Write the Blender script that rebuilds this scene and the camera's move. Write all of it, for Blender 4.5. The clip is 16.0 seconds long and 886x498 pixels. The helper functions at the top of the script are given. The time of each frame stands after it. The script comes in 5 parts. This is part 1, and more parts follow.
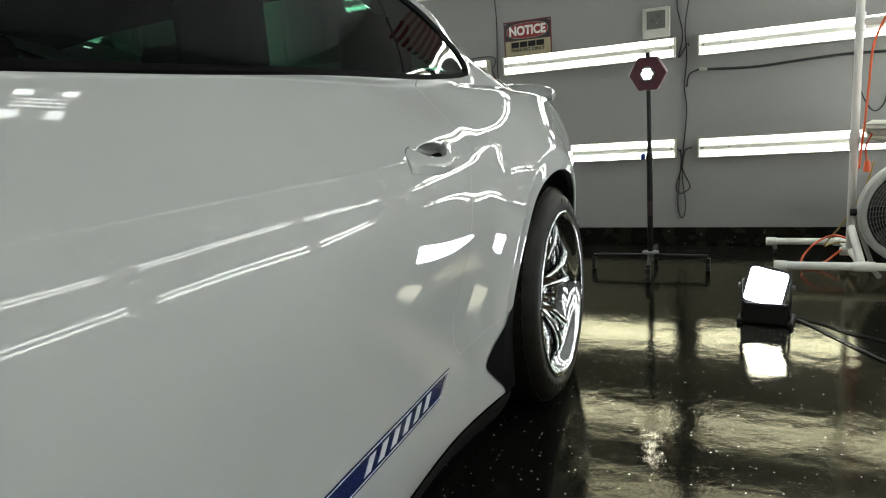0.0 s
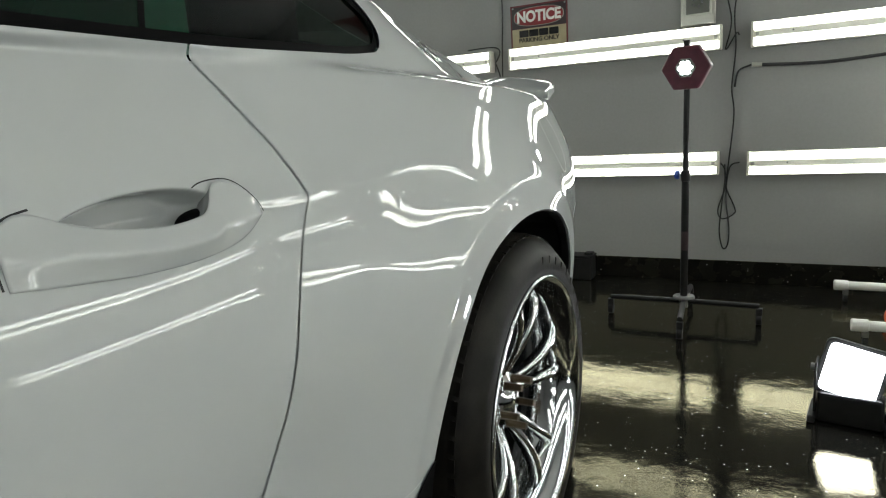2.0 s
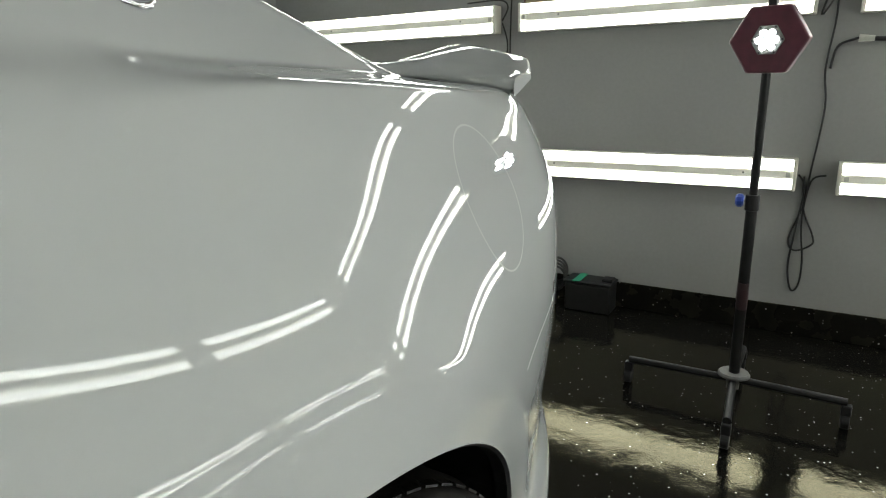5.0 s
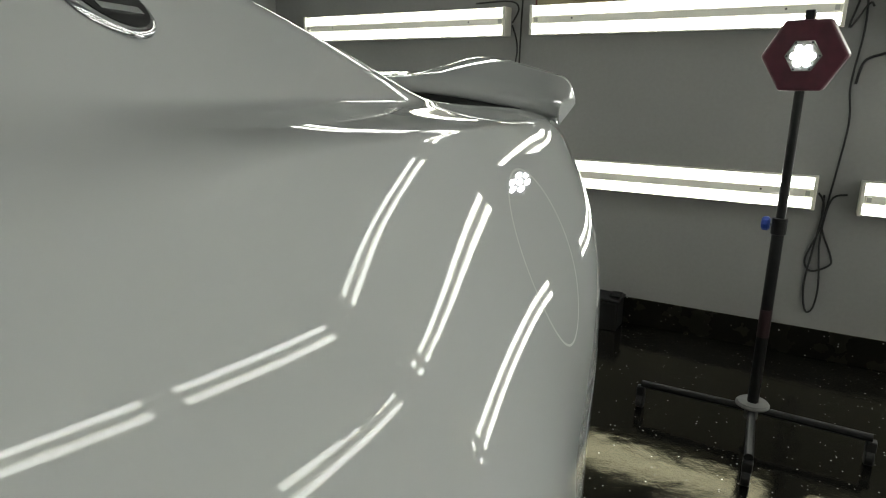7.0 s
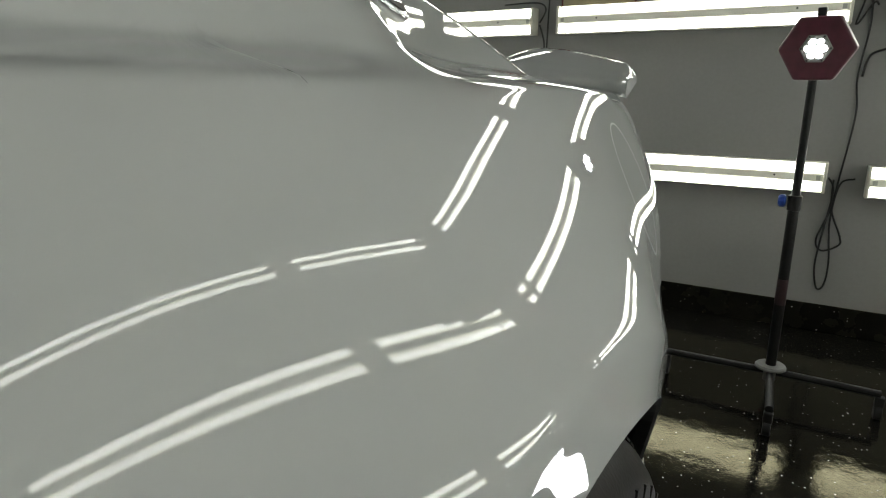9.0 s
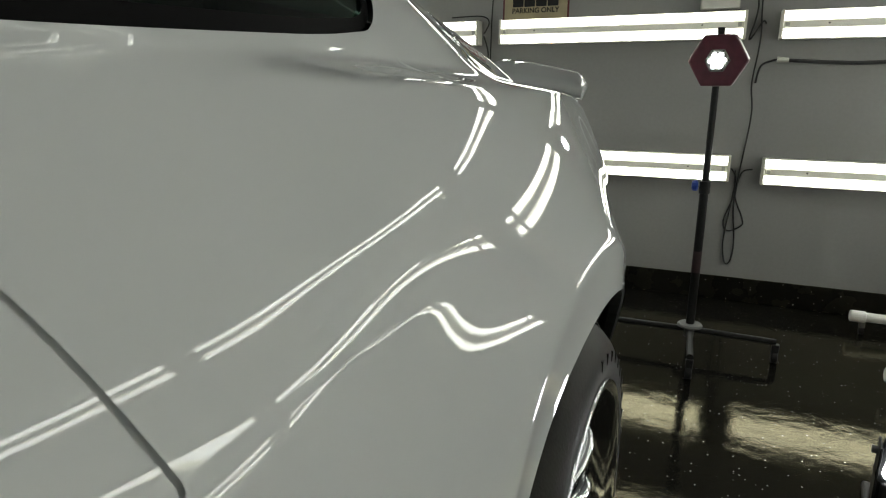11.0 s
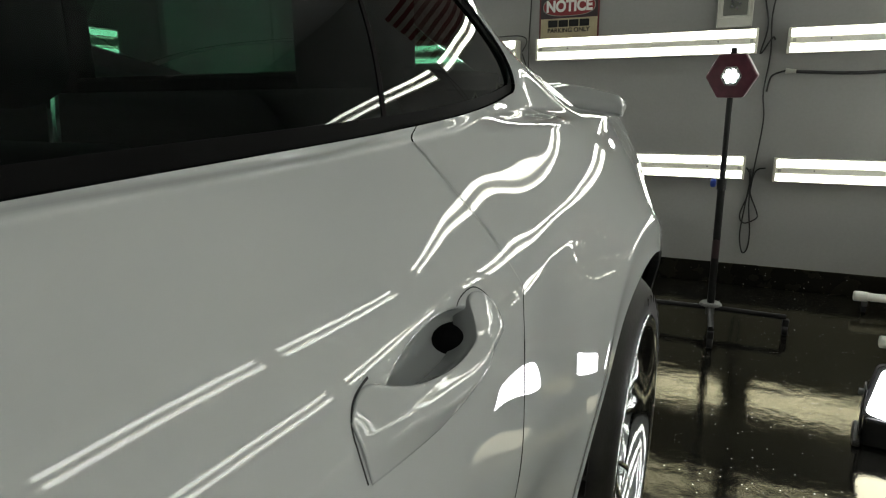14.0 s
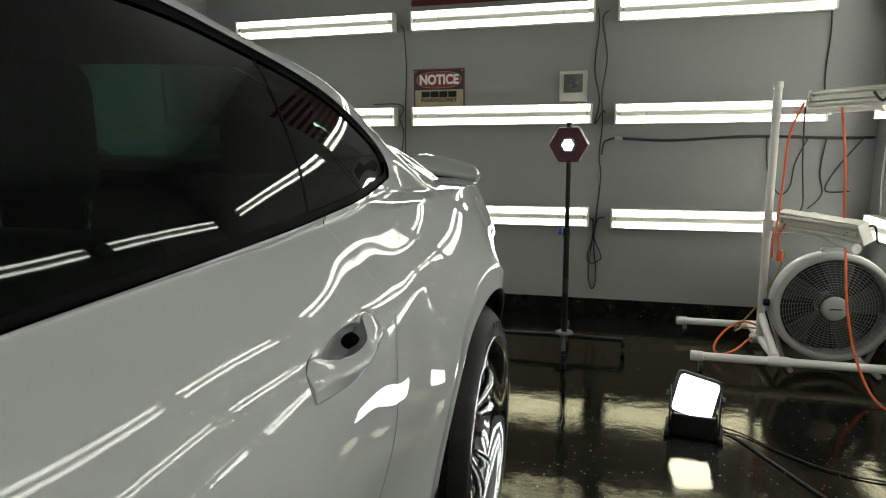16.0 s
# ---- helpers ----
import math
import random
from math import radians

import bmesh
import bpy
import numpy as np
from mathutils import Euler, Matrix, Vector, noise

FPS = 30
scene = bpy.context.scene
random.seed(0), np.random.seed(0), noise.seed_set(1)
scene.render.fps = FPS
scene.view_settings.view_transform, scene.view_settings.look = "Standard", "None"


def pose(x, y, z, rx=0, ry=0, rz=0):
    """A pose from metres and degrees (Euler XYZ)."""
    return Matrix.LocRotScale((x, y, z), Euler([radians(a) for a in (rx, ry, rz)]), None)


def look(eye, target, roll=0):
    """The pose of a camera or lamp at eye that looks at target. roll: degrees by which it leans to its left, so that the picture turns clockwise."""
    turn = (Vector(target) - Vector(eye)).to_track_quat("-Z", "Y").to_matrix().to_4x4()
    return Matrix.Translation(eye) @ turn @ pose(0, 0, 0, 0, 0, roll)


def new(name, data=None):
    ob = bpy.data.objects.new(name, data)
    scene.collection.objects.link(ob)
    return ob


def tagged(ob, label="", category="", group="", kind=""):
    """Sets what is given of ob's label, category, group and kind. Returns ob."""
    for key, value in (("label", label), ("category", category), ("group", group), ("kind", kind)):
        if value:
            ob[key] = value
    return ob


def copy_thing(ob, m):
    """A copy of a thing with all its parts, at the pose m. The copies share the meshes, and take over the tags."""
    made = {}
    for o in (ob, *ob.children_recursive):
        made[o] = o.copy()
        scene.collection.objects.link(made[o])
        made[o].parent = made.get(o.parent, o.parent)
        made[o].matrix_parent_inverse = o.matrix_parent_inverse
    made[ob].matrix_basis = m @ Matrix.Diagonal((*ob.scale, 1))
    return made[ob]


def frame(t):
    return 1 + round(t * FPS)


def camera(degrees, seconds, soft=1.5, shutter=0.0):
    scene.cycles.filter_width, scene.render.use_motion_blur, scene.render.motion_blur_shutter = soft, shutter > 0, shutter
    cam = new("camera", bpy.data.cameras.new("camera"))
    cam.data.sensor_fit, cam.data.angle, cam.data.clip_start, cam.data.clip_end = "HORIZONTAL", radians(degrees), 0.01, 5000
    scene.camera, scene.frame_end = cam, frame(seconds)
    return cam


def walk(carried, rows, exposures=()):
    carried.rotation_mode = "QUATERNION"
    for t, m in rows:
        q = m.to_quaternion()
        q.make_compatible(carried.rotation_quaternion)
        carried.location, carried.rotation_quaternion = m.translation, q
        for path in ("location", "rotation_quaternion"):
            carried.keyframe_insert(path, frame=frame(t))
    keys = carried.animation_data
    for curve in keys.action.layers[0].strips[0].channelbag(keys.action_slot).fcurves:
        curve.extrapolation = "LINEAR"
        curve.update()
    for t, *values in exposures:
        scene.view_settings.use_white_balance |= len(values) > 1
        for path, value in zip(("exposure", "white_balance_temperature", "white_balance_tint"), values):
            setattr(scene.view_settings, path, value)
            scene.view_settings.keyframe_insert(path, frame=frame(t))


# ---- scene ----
cam = camera(70.4, 16.0, soft=1.1)
PATH = [
    (0, (0.572, 0.26, 0.968), (-0.261, 2.037, 0.583), -4.4),
    (0.5, (0.578, 0.436, 0.977), (-0.309, 2.187, 0.591), -4.3),
    (1, (0.541, 0.672, 0.975), (-0.35, 2.42, 0.586), -3.9),
    (1.5, (0.493, 0.873, 0.992), (-0.414, 2.616, 0.618), -3.6),
    (2, (0.467, 1.104, 0.972), (-0.447, 2.843, 0.594), -3.4),
    (2.5, (0.461, 1.351, 0.977), (-0.537, 3.04, 0.589), -3.2),
    (3, (0.466, 1.503, 0.985), (-0.622, 3.135, 0.592), -2.8),
    (3.5, (0.418, 1.679, 1.014), (-0.656, 3.309, 0.58), -2.5),
    (4, (0.37, 1.832, 1.022), (-0.655, 3.486, 0.56), -2.3),
    (6.5, (0.193, 2.188, 1.094), (-0.798, 3.845, 0.571), 0.5),
    (7, (0.174, 2.137, 1.092), (-0.794, 3.81, 0.578), 0.6),
    (7.5, (0.161, 2.077, 1.083), (-0.801, 3.756, 0.576), 0.7),
    (8, (0.157, 2.022, 1.071), (-0.818, 3.694, 0.566), 0.5),
    (8.5, (0.156, 1.956, 1.057), (-0.826, 3.623, 0.552), 0.4),
    (11, (0.172, 1.52, 1.053), (-0.607, 3.294, 0.566), 0.4),
    (11.5, (0.142, 1.464, 1.058), (-0.53, 3.285, 0.569), 0.9),
    (12, (0.138, 1.396, 1.055), (-0.483, 3.235, 0.571), 0.3),
    (12.5, (0.136, 1.323, 1.056), (-0.465, 3.169, 0.577), -0.3),
    (13, (0.142, 1.247, 1.065), (-0.492, 3.082, 0.585), -0.3),
    (13.5, (0.181, 1.137, 1.089), (-0.545, 2.938, 0.611), -0.5),
    (14, (0.201, 1.052, 1.106), (-0.635, 2.805, 0.629), -0.7),
    (14.5, (0.23, 0.93, 1.134), (-0.637, 2.663, 0.637), -1.9),
    (15, (0.262, 0.842, 1.165), (-0.505, 2.613, 0.643), -3.7),
    (15.5, (0.316, 0.798, 1.213), (-0.277, 2.654, 0.761), -2.9),
    (16, (0.352, 0.678, 1.194), (-0.157, 2.583, 0.856), -0.4),
]
walk(cam, [(t, look(eye, target, roll)) for t, eye, target, roll in PATH], [(0, -1.03, 6280, 10), (2.5, -1.03, 6280, 10), (4, -0.95, 6280, 10), (6.5, -1.32, 6450, 10), (8.5, -1.45, 6500, 10), (13, -1.45, 6500, 10), (16, -1.45, 6500, 10)])

# ---- world and light ----
world = bpy.data.worlds.new("world")
scene.world = world
world.use_nodes = True
world.node_tree.nodes["Background"].inputs[0].default_value = (0.5, 0.55, 0.6, 1)
world.node_tree.nodes["Background"].inputs[1].default_value = 0.02
TUBE_POWER = 31.3
FLOOD_POWER = 60.0


# ---- materials ----
def mat(name, colour=(0.5, 0.5, 0.5), rough=0.5, metal=0.0, coat=0.0, spec=0.5, grain=None, bump=None, mottle=None):
    """Principled material. grain: (scale, amount) colour noise; mottle: (scale, amount) large stains; bump: (scale, strength, distance)."""
    m = bpy.data.materials.new(name)
    m.use_nodes = True
    nt = m.node_tree
    b = nt.nodes["Principled BSDF"]
    b.inputs["Base Color"].default_value = (*colour, 1)
    b.inputs["Roughness"].default_value = rough
    b.inputs["Metallic"].default_value = metal
    b.inputs["Coat Weight"].default_value = coat
    b.inputs["Coat Roughness"].default_value = 0.02
    b.inputs["Specular IOR Level"].default_value = spec
    tex = nt.nodes.new("ShaderNodeTexCoord")
    last = None
    for spec_, fac in ((grain, "g"), (mottle, "m")):
        if not spec_:
            continue
        n = nt.nodes.new("ShaderNodeTexNoise")
        n.inputs["Scale"].default_value = spec_[0]
        n.inputs["Detail"].default_value = 5
        nt.links.new(tex.outputs["Object"], n.inputs["Vector"])
        mr = nt.nodes.new("ShaderNodeMapRange")
        mr.inputs["From Min"].default_value = 0.3
        mr.inputs["From Max"].default_value = 0.7
        mr.inputs["To Min"].default_value = 1 - spec_[1]
        mr.inputs["To Max"].default_value = 1 + spec_[1]
        nt.links.new(n.outputs["Fac"], mr.inputs["Value"])
        mix = nt.nodes.new("ShaderNodeVectorMath")
        mix.operation = "SCALE"
        if last is None:
            mix.inputs[0].default_value = colour
        else:
            nt.links.new(last, mix.inputs[0])
        nt.links.new(mr.outputs["Result"], mix.inputs["Scale"])
        last = mix.outputs["Vector"]
    if last is not None:
        nt.links.new(last, b.inputs["Base Color"])
    if bump:
        n = nt.nodes.new("ShaderNodeTexNoise")
        n.inputs["Scale"].default_value = bump[0]
        n.inputs["Detail"].default_value = 4
        nt.links.new(tex.outputs["Object"], n.inputs["Vector"])
        bn = nt.nodes.new("ShaderNodeBump")
        bn.inputs["Strength"].default_value = bump[1]
        bn.inputs["Distance"].default_value = bump[2]
        nt.links.new(n.outputs["Fac"], bn.inputs["Height"])
        nt.links.new(bn.outputs["Normal"], b.inputs["Normal"])
    return m


def glow(name, colour, power):
    m = bpy.data.materials.new(name)
    m.use_nodes = True
    b = m.node_tree.nodes["Principled BSDF"]
    b.inputs["Base Color"].default_value = (0.8, 0.8, 0.8, 1)
    b.inputs["Emission Color"].default_value = (*colour, 1)
    b.inputs["Emission Strength"].default_value = power
    return m


def flecked(name, rough, fleck_scale, bump_strength):
    """Black epoxy with scattered pale chips under a clear coat."""
    m = mat(name, (0.007, 0.0068, 0.006), 0.6, spec=0.0)
    nt = m.node_tree
    b = nt.nodes["Principled BSDF"]
    tex = nt.nodes.new("ShaderNodeTexCoord")
    vor = nt.nodes.new("ShaderNodeTexVoronoi")
    vor.inputs["Scale"].default_value = fleck_scale
    nt.links.new(tex.outputs["Object"], vor.inputs["Vector"])
    near = nt.nodes.new("ShaderNodeMapRange")
    near.inputs["From Min"].default_value = 0.09
    near.inputs["From Max"].default_value = 0.20
    near.inputs["To Min"].default_value = 1
    near.inputs["To Max"].default_value = 0
    nt.links.new(vor.outputs["Distance"], near.inputs["Value"])
    sep = nt.nodes.new("ShaderNodeSeparateColor")
    nt.links.new(vor.outputs["Color"], sep.inputs[0])
    few = nt.nodes.new("ShaderNodeMapRange")
    few.inputs["From Min"].default_value = 0.80
    few.inputs["From Max"].default_value = 0.98
    nt.links.new(sep.outputs[0], few.inputs["Value"])
    mul = nt.nodes.new("ShaderNodeMath")
    mul.operation = "MULTIPLY"
    nt.links.new(near.outputs["Result"], mul.inputs[0])
    nt.links.new(few.outputs["Result"], mul.inputs[1])
    mix = nt.nodes.new("ShaderNodeMix")
    mix.data_type = "RGBA"
    mix.inputs["A"].default_value = (0.007, 0.0068, 0.006, 1)
    mix.inputs["B"].default_value = (0.6, 0.59, 0.55, 1)
    nt.links.new(mul.outputs[0], mix.inputs["Factor"])
    nt.links.new(mix.outputs["Result"], b.inputs["Base Color"])
    big = nt.nodes.new("ShaderNodeTexNoise")
    big.inputs["Scale"].default_value = 9
    big.inputs["Detail"].default_value = 6
    nt.links.new(tex.outputs["Object"], big.inputs["Vector"])
    fine = nt.nodes.new("ShaderNodeTexNoise")
    fine.inputs["Scale"].default_value = 140
    fine.inputs["Detail"].default_value = 3
    nt.links.new(tex.outputs["Object"], fine.inputs["Vector"])
    b1 = nt.nodes.new("ShaderNodeBump")
    b1.inputs["Strength"].default_value = bump_strength
    b1.inputs["Distance"].default_value = 0.02
    nt.links.new(big.outputs["Fac"], b1.inputs["Height"])
    b2 = nt.nodes.new("ShaderNodeBump")
    b2.inputs["Strength"].default_value = bump_strength
    b2.inputs["Distance"].default_value = 0.002
    nt.links.new(fine.outputs["Fac"], b2.inputs["Height"])
    nt.links.new(b1.outputs["Normal"], b2.inputs["Normal"])
    nt.links.new(b2.outputs["Normal"], b.inputs["Normal"])
    gloss = nt.nodes.new("ShaderNodeBsdfGlossy")
    gloss.inputs["Color"].default_value = (1.0, 0.92, 0.64, 1)
    nt.links.new(b2.outputs["Normal"], gloss.inputs["Normal"])
    fresnel = nt.nodes.new("ShaderNodeFresnel")
    fresnel.inputs["IOR"].default_value = 1.28
    mixed = nt.nodes.new("ShaderNodeMixShader")
    nt.links.new(fresnel.outputs[0], mixed.inputs[0])
    nt.links.new(b.outputs[0], mixed.inputs[1])
    nt.links.new(gloss.outputs[0], mixed.inputs[2])
    nt.links.new(mixed.outputs[0], nt.nodes["Material Output"].inputs["Surface"])
    rr = nt.nodes.new("ShaderNodeMapRange")
    rr.inputs["To Min"].default_value = rough * 0.6
    rr.inputs["To Max"].default_value = rough * 1.5
    nt.links.new(big.outputs["Fac"], rr.inputs["Value"])
    nt.links.new(rr.outputs["Result"], gloss.inputs["Roughness"])
    return m


M_FLOOR = flecked("black flecked epoxy", 0.06, 70, 0.09)
M_BASE = flecked("flecked cove base", 0.25, 55, 0.3)
M_WALL = mat("grey painted wall", (0.265, 0.265, 0.258), 0.55, grain=(60, 0.03), mottle=(1.3, 0.06), bump=(220, 0.12, 0.002))
M_CEIL = mat("grey ceiling", (0.35, 0.35, 0.342), 0.8, mottle=(1.0, 0.08), bump=(160, 0.2, 0.002))
M_PAINT = mat("white car paint", (0.43, 0.444, 0.44), 0.6, coat=1.0, spec=0.0, mottle=(2.5, 0.015))
M_PAINT.node_tree.nodes["Principled BSDF"].inputs["Coat Roughness"].default_value = 0.0
M_PAINT.node_tree.nodes["Principled BSDF"].inputs["Coat IOR"].default_value = 1.43


def tinted(name, colour):
    """Thin tinted glass: see-through, with a clear reflection."""
    m = bpy.data.materials.new(name)
    m.use_nodes = True
    nt = m.node_tree
    nt.nodes.remove(nt.nodes["Principled BSDF"])
    tr = nt.nodes.new("ShaderNodeBsdfTransparent")
    tr.inputs["Color"].default_value = (*colour, 1)
    gl = nt.nodes.new("ShaderNodeBsdfGlossy")
    gl.inputs["Roughness"].default_value = 0.0
    lw = nt.nodes.new("ShaderNodeLayerWeight")
    lw.inputs["Blend"].default_value = 0.5
    pw = nt.nodes.new("ShaderNodeMath")
    pw.operation = "POWER"
    pw.inputs[1].default_value = 5.0
    nt.links.new(lw.outputs["Facing"], pw.inputs[0])
    fr = nt.nodes.new("ShaderNodeMath")
    fr.operation = "MULTIPLY_ADD"
    fr.inputs[1].default_value = 0.94
    fr.inputs[2].default_value = 0.036
    nt.links.new(pw.outputs[0], fr.inputs[0])
    mx = nt.nodes.new("ShaderNodeMixShader")
    nt.links.new(fr.outputs[0], mx.inputs[0])
    nt.links.new(tr.outputs[0], mx.inputs[1])
    nt.links.new(gl.outputs[0], mx.inputs[2])
    nt.links.new(mx.outputs[0], nt.nodes["Material Output"].inputs["Surface"])
    return m


M_GLASS_DARK = tinted("dark tinted glass", (0.15, 0.28, 0.215))
M_GLASS_REAR = tinted("heavily tinted glass", (0.10, 0.20, 0.155))
M_REBATE = mat("dull paint in the door gap", (0.42, 0.43, 0.42), 0.6)
M_BLACKTRIM = mat("black window trim", (0.004, 0.004, 0.004), 0.7, spec=0.04)
M_BLACK = mat("black plastic", (0.008, 0.008, 0.008), 0.5, spec=0.3, grain=(40, 0.2))
M_RUBBER = mat("tyre rubber", (0.0085, 0.0074, 0.0058), 0.5, spec=0.14, mottle=(14, 0.6), bump=(260, 0.25, 0.002))
M_CHROME = mat("polished alloy", (0.66, 0.67, 0.68), 0.10, metal=1.0)
M_BRONZE = mat("bronze lug", (0.10, 0.075, 0.05), 0.35, metal=1.0)
M_DISC = mat("dark brake steel", (0.03, 0.03, 0.03), 0.5, metal=1.0)
M_HUB = mat("dull grey steel", (0.10, 0.10, 0.095), 0.5, mottle=(20, 0.3))
M_STEEL = mat("brake steel", (0.25, 0.25, 0.25), 0.35, metal=1.0)
M_TUBE = glow("fluorescent tube", (0.945, 0.975, 0.915), TUBE_POWER)
M_FLOODLENS = glow("flood lens", (0.95, 0.98, 1.0), FLOOD_POWER)
M_FIX = mat("white enamel", (0.78, 0.765, 0.67), 0.35, mottle=(3, 0.04))
M_PVC = mat("white pvc", (0.72, 0.71, 0.67), 0.35, mottle=(5, 0.08))
M_ORANGE = mat("orange cord", (0.75, 0.12, 0.03), 0.5)
M_CORD = mat("black cord", (0.01, 0.01, 0.01), 0.5)
M_WHITECORD = mat("white cord", (0.6, 0.6, 0.58), 0.5)
M_MAROON = mat("maroon housing", (0.07, 0.012, 0.022), 0.35, grain=(30, 0.2))
M_POLE = mat("black steel tube", (0.007, 0.007, 0.007), 0.4, spec=0.25, grain=(25, 0.3))
M_BLUE = mat("blue plastic", (0.02, 0.06, 0.35), 0.4)
M_FANGREY = mat("grey white plastic", (0.36, 0.36, 0.34), 0.45, mottle=(4, 0.06))
M_FANDARK = mat("grey fan plastic", (0.05, 0.05, 0.047), 0.5)
M_FANWIRE = mat("grey fan wire", (0.17, 0.17, 0.16), 0.5)
M_STRIPE = mat("dark blue vinyl", (0.012, 0.022, 0.10), 0.2, coat=0.6)
M_SILVER = mat("silver vinyl", (0.62, 0.64, 0.68), 0.3)
M_RED = mat("red sign paint", (0.22, 0.012, 0.016), 0.4, mottle=(8, 0.2))
M_FLAGRED = mat("red flag cloth", (0.10, 0.012, 0.013), 0.9, grain=(90, 0.15))
M_FLAGWHITE = mat("white flag cloth", (0.24, 0.225, 0.20), 0.9, grain=(90, 0.1))
M_SIGNRIM = mat("dark red sign edge", (0.10, 0.010, 0.014), 0.3, mottle=(9, 0.25))
M_SIGNDARK = mat("faded black sign paint", (0.022, 0.009, 0.011), 0.35, mottle=(8, 0.3))
M_CREAM = mat("cream sign paint", (0.36, 0.31, 0.19), 0.5, mottle=(7, 0.2))
M_WHITE = mat("white sign paint", (0.75, 0.74, 0.70), 0.5, mottle=(7, 0.1))
M_DOOR = mat("pale door paint", (0.72, 0.76, 0.72), 0.45, mottle=(2, 0.05))
M_SEAT = mat("black cloth", (0.005, 0.005, 0.0055), 0.9, spec=0.1, grain=(120, 0.3))
M_GREEN = mat("green tape", (0.02, 0.30, 0.16), 0.4)
M_BEIGE = mat("beige plastic", (0.42, 0.42, 0.37), 0.45, mottle=(5, 0.05))
M_LENS = mat("clear ribbed lens", (0.14, 0.145, 0.13), 0.15)
M_REDLENS = mat("red lens", (0.25, 0.01, 0.01), 0.1)


# ---- mesh helpers ----
def part(name, bm, material, parent=None, label="", smooth=False):
    me = bpy.data.meshes.new(name)
    if smooth:
        for fc in bm.faces:
            fc.smooth = True
    bm.to_mesh(me)
    bm.free()
    me.materials.append(material)
    ob = new(name, me)
    if parent is not None:
        ob.parent = parent
    if label:
        ob["label"] = label
    return ob


def base(name, m=None, **tags):
    ob = new(name)
    ob.empty_display_size = 0.05
    if m is not None:
        ob.matrix_basis = m
    return tagged(ob, **tags)


def box(x0, x1, y0, y1, z0, z1, bevel=0.0, seg=2, bm=None):
    own = bmesh.new()
    bmesh.ops.create_cube(own, size=1)
    for v in own.verts:
        v.co = Vector(((x0 + x1) / 2 + v.co.x * (x1 - x0), (y0 + y1) / 2 + v.co.y * (y1 - y0), (z0 + z1) / 2 + v.co.z * (z1 - z0)))
    if bevel:
        bmesh.ops.bevel(own, geom=own.edges[:], offset=bevel, segments=seg, profile=0.5, affect="EDGES")
    return own if bm is None else join(bm, own)


def join(bm, other):
    me = bpy.data.meshes.new("join")
    other.to_mesh(me)
    other.free()
    bm.from_mesh(me)
    bpy.data.meshes.remove(me)
    return bm


def rod(a, b, r, seg=12, r2=None, bm=None, bevel=0.0):
    a, b = Vector(a), Vector(b)
    own = bmesh.new()
    d = b - a
    m = Matrix.Translation((a + b) / 2) @ d.to_track_quat("Z", "Y").to_matrix().to_4x4()
    bmesh.ops.create_cone(own, cap_ends=True, segments=seg, radius1=r, radius2=r if r2 is None else r2, depth=d.length, matrix=m)
    if bevel:
        rim = [e for e in own.edges if any(len(f.verts) > 4 for f in e.link_faces)]
        bmesh.ops.bevel(own, geom=rim, offset=bevel, segments=2, profile=0.5, affect="EDGES")
    return own if bm is None else join(bm, own)


def lathe(profile, seg=48, axis="X", centre=(0, 0, 0), bm=None):
    """Turns (radius, offset along the axis) points round the axis."""
    own = bm or bmesh.new()
    rings = []
    for k in range(seg):
        a = 2 * math.pi * k / seg
        ring = []
        for r, o in profile:
            c, s_ = r * math.cos(a), r * math.sin(a)
            p = (o, c, s_) if axis == "X" else (c, o, s_) if axis == "Y" else (c, s_, o)
            ring.append(own.verts.new(Vector(centre) + Vector(p)))
        rings.append(ring)
    for k in range(seg):
        p, q = rings[k], rings[(k + 1) % seg]
        for i in range(len(profile) - 1):
            own.faces.new((p[i], p[i + 1], q[i + 1], q[i]))
    return own


def tube(name, points, r, material, parent=None, label="", smooth_path=True):
    """A cord or pipe along points, as a mesh."""
    pts = [Vector(p) for p in points]
    if smooth_path and len(pts) > 2:
        dense = []
        n = len(pts)
        for i in range(n - 1):
            p0, p1, p2, p3 = pts[max(i - 1, 0)], pts[i], pts[i + 1], pts[min(i + 2, n - 1)]
            for k in range(6):
                t = k / 6
                dense.append(0.5 * ((2 * p1) + (p2 - p0) * t + (2 * p0 - 5 * p1 + 4 * p2 - p3) * t * t + (3 * p1 - p0 - 3 * p2 + p3) * t ** 3))
        dense.append(pts[-1])
        pts = dense
    bm = bmesh.new()
    prev, side = None, None
    for i, p in enumerate(pts):
        d = (pts[min(i + 1, len(pts) - 1)] - pts[max(i - 1, 0)]).normalized()
        if side is None:
            side = d.orthogonal().normalized()
        side = (side - d * side.dot(d)).normalized()
        up = d.cross(side)
        ring = [bm.verts.new(p + r * (side * math.cos(2 * math.pi * k / 8) + up * math.sin(2 * math.pi * k / 8))) for k in range(8)]
        if prev:
            for k in range(8):
                bm.faces.new((prev[k], prev[(k + 1) % 8], ring[(k + 1) % 8], ring[k]))
        else:
            bm.faces.new(ring[::-1])
        prev = ring
    bm.faces.new(prev)
    return part(name, bm, material, parent, label, smooth=True)


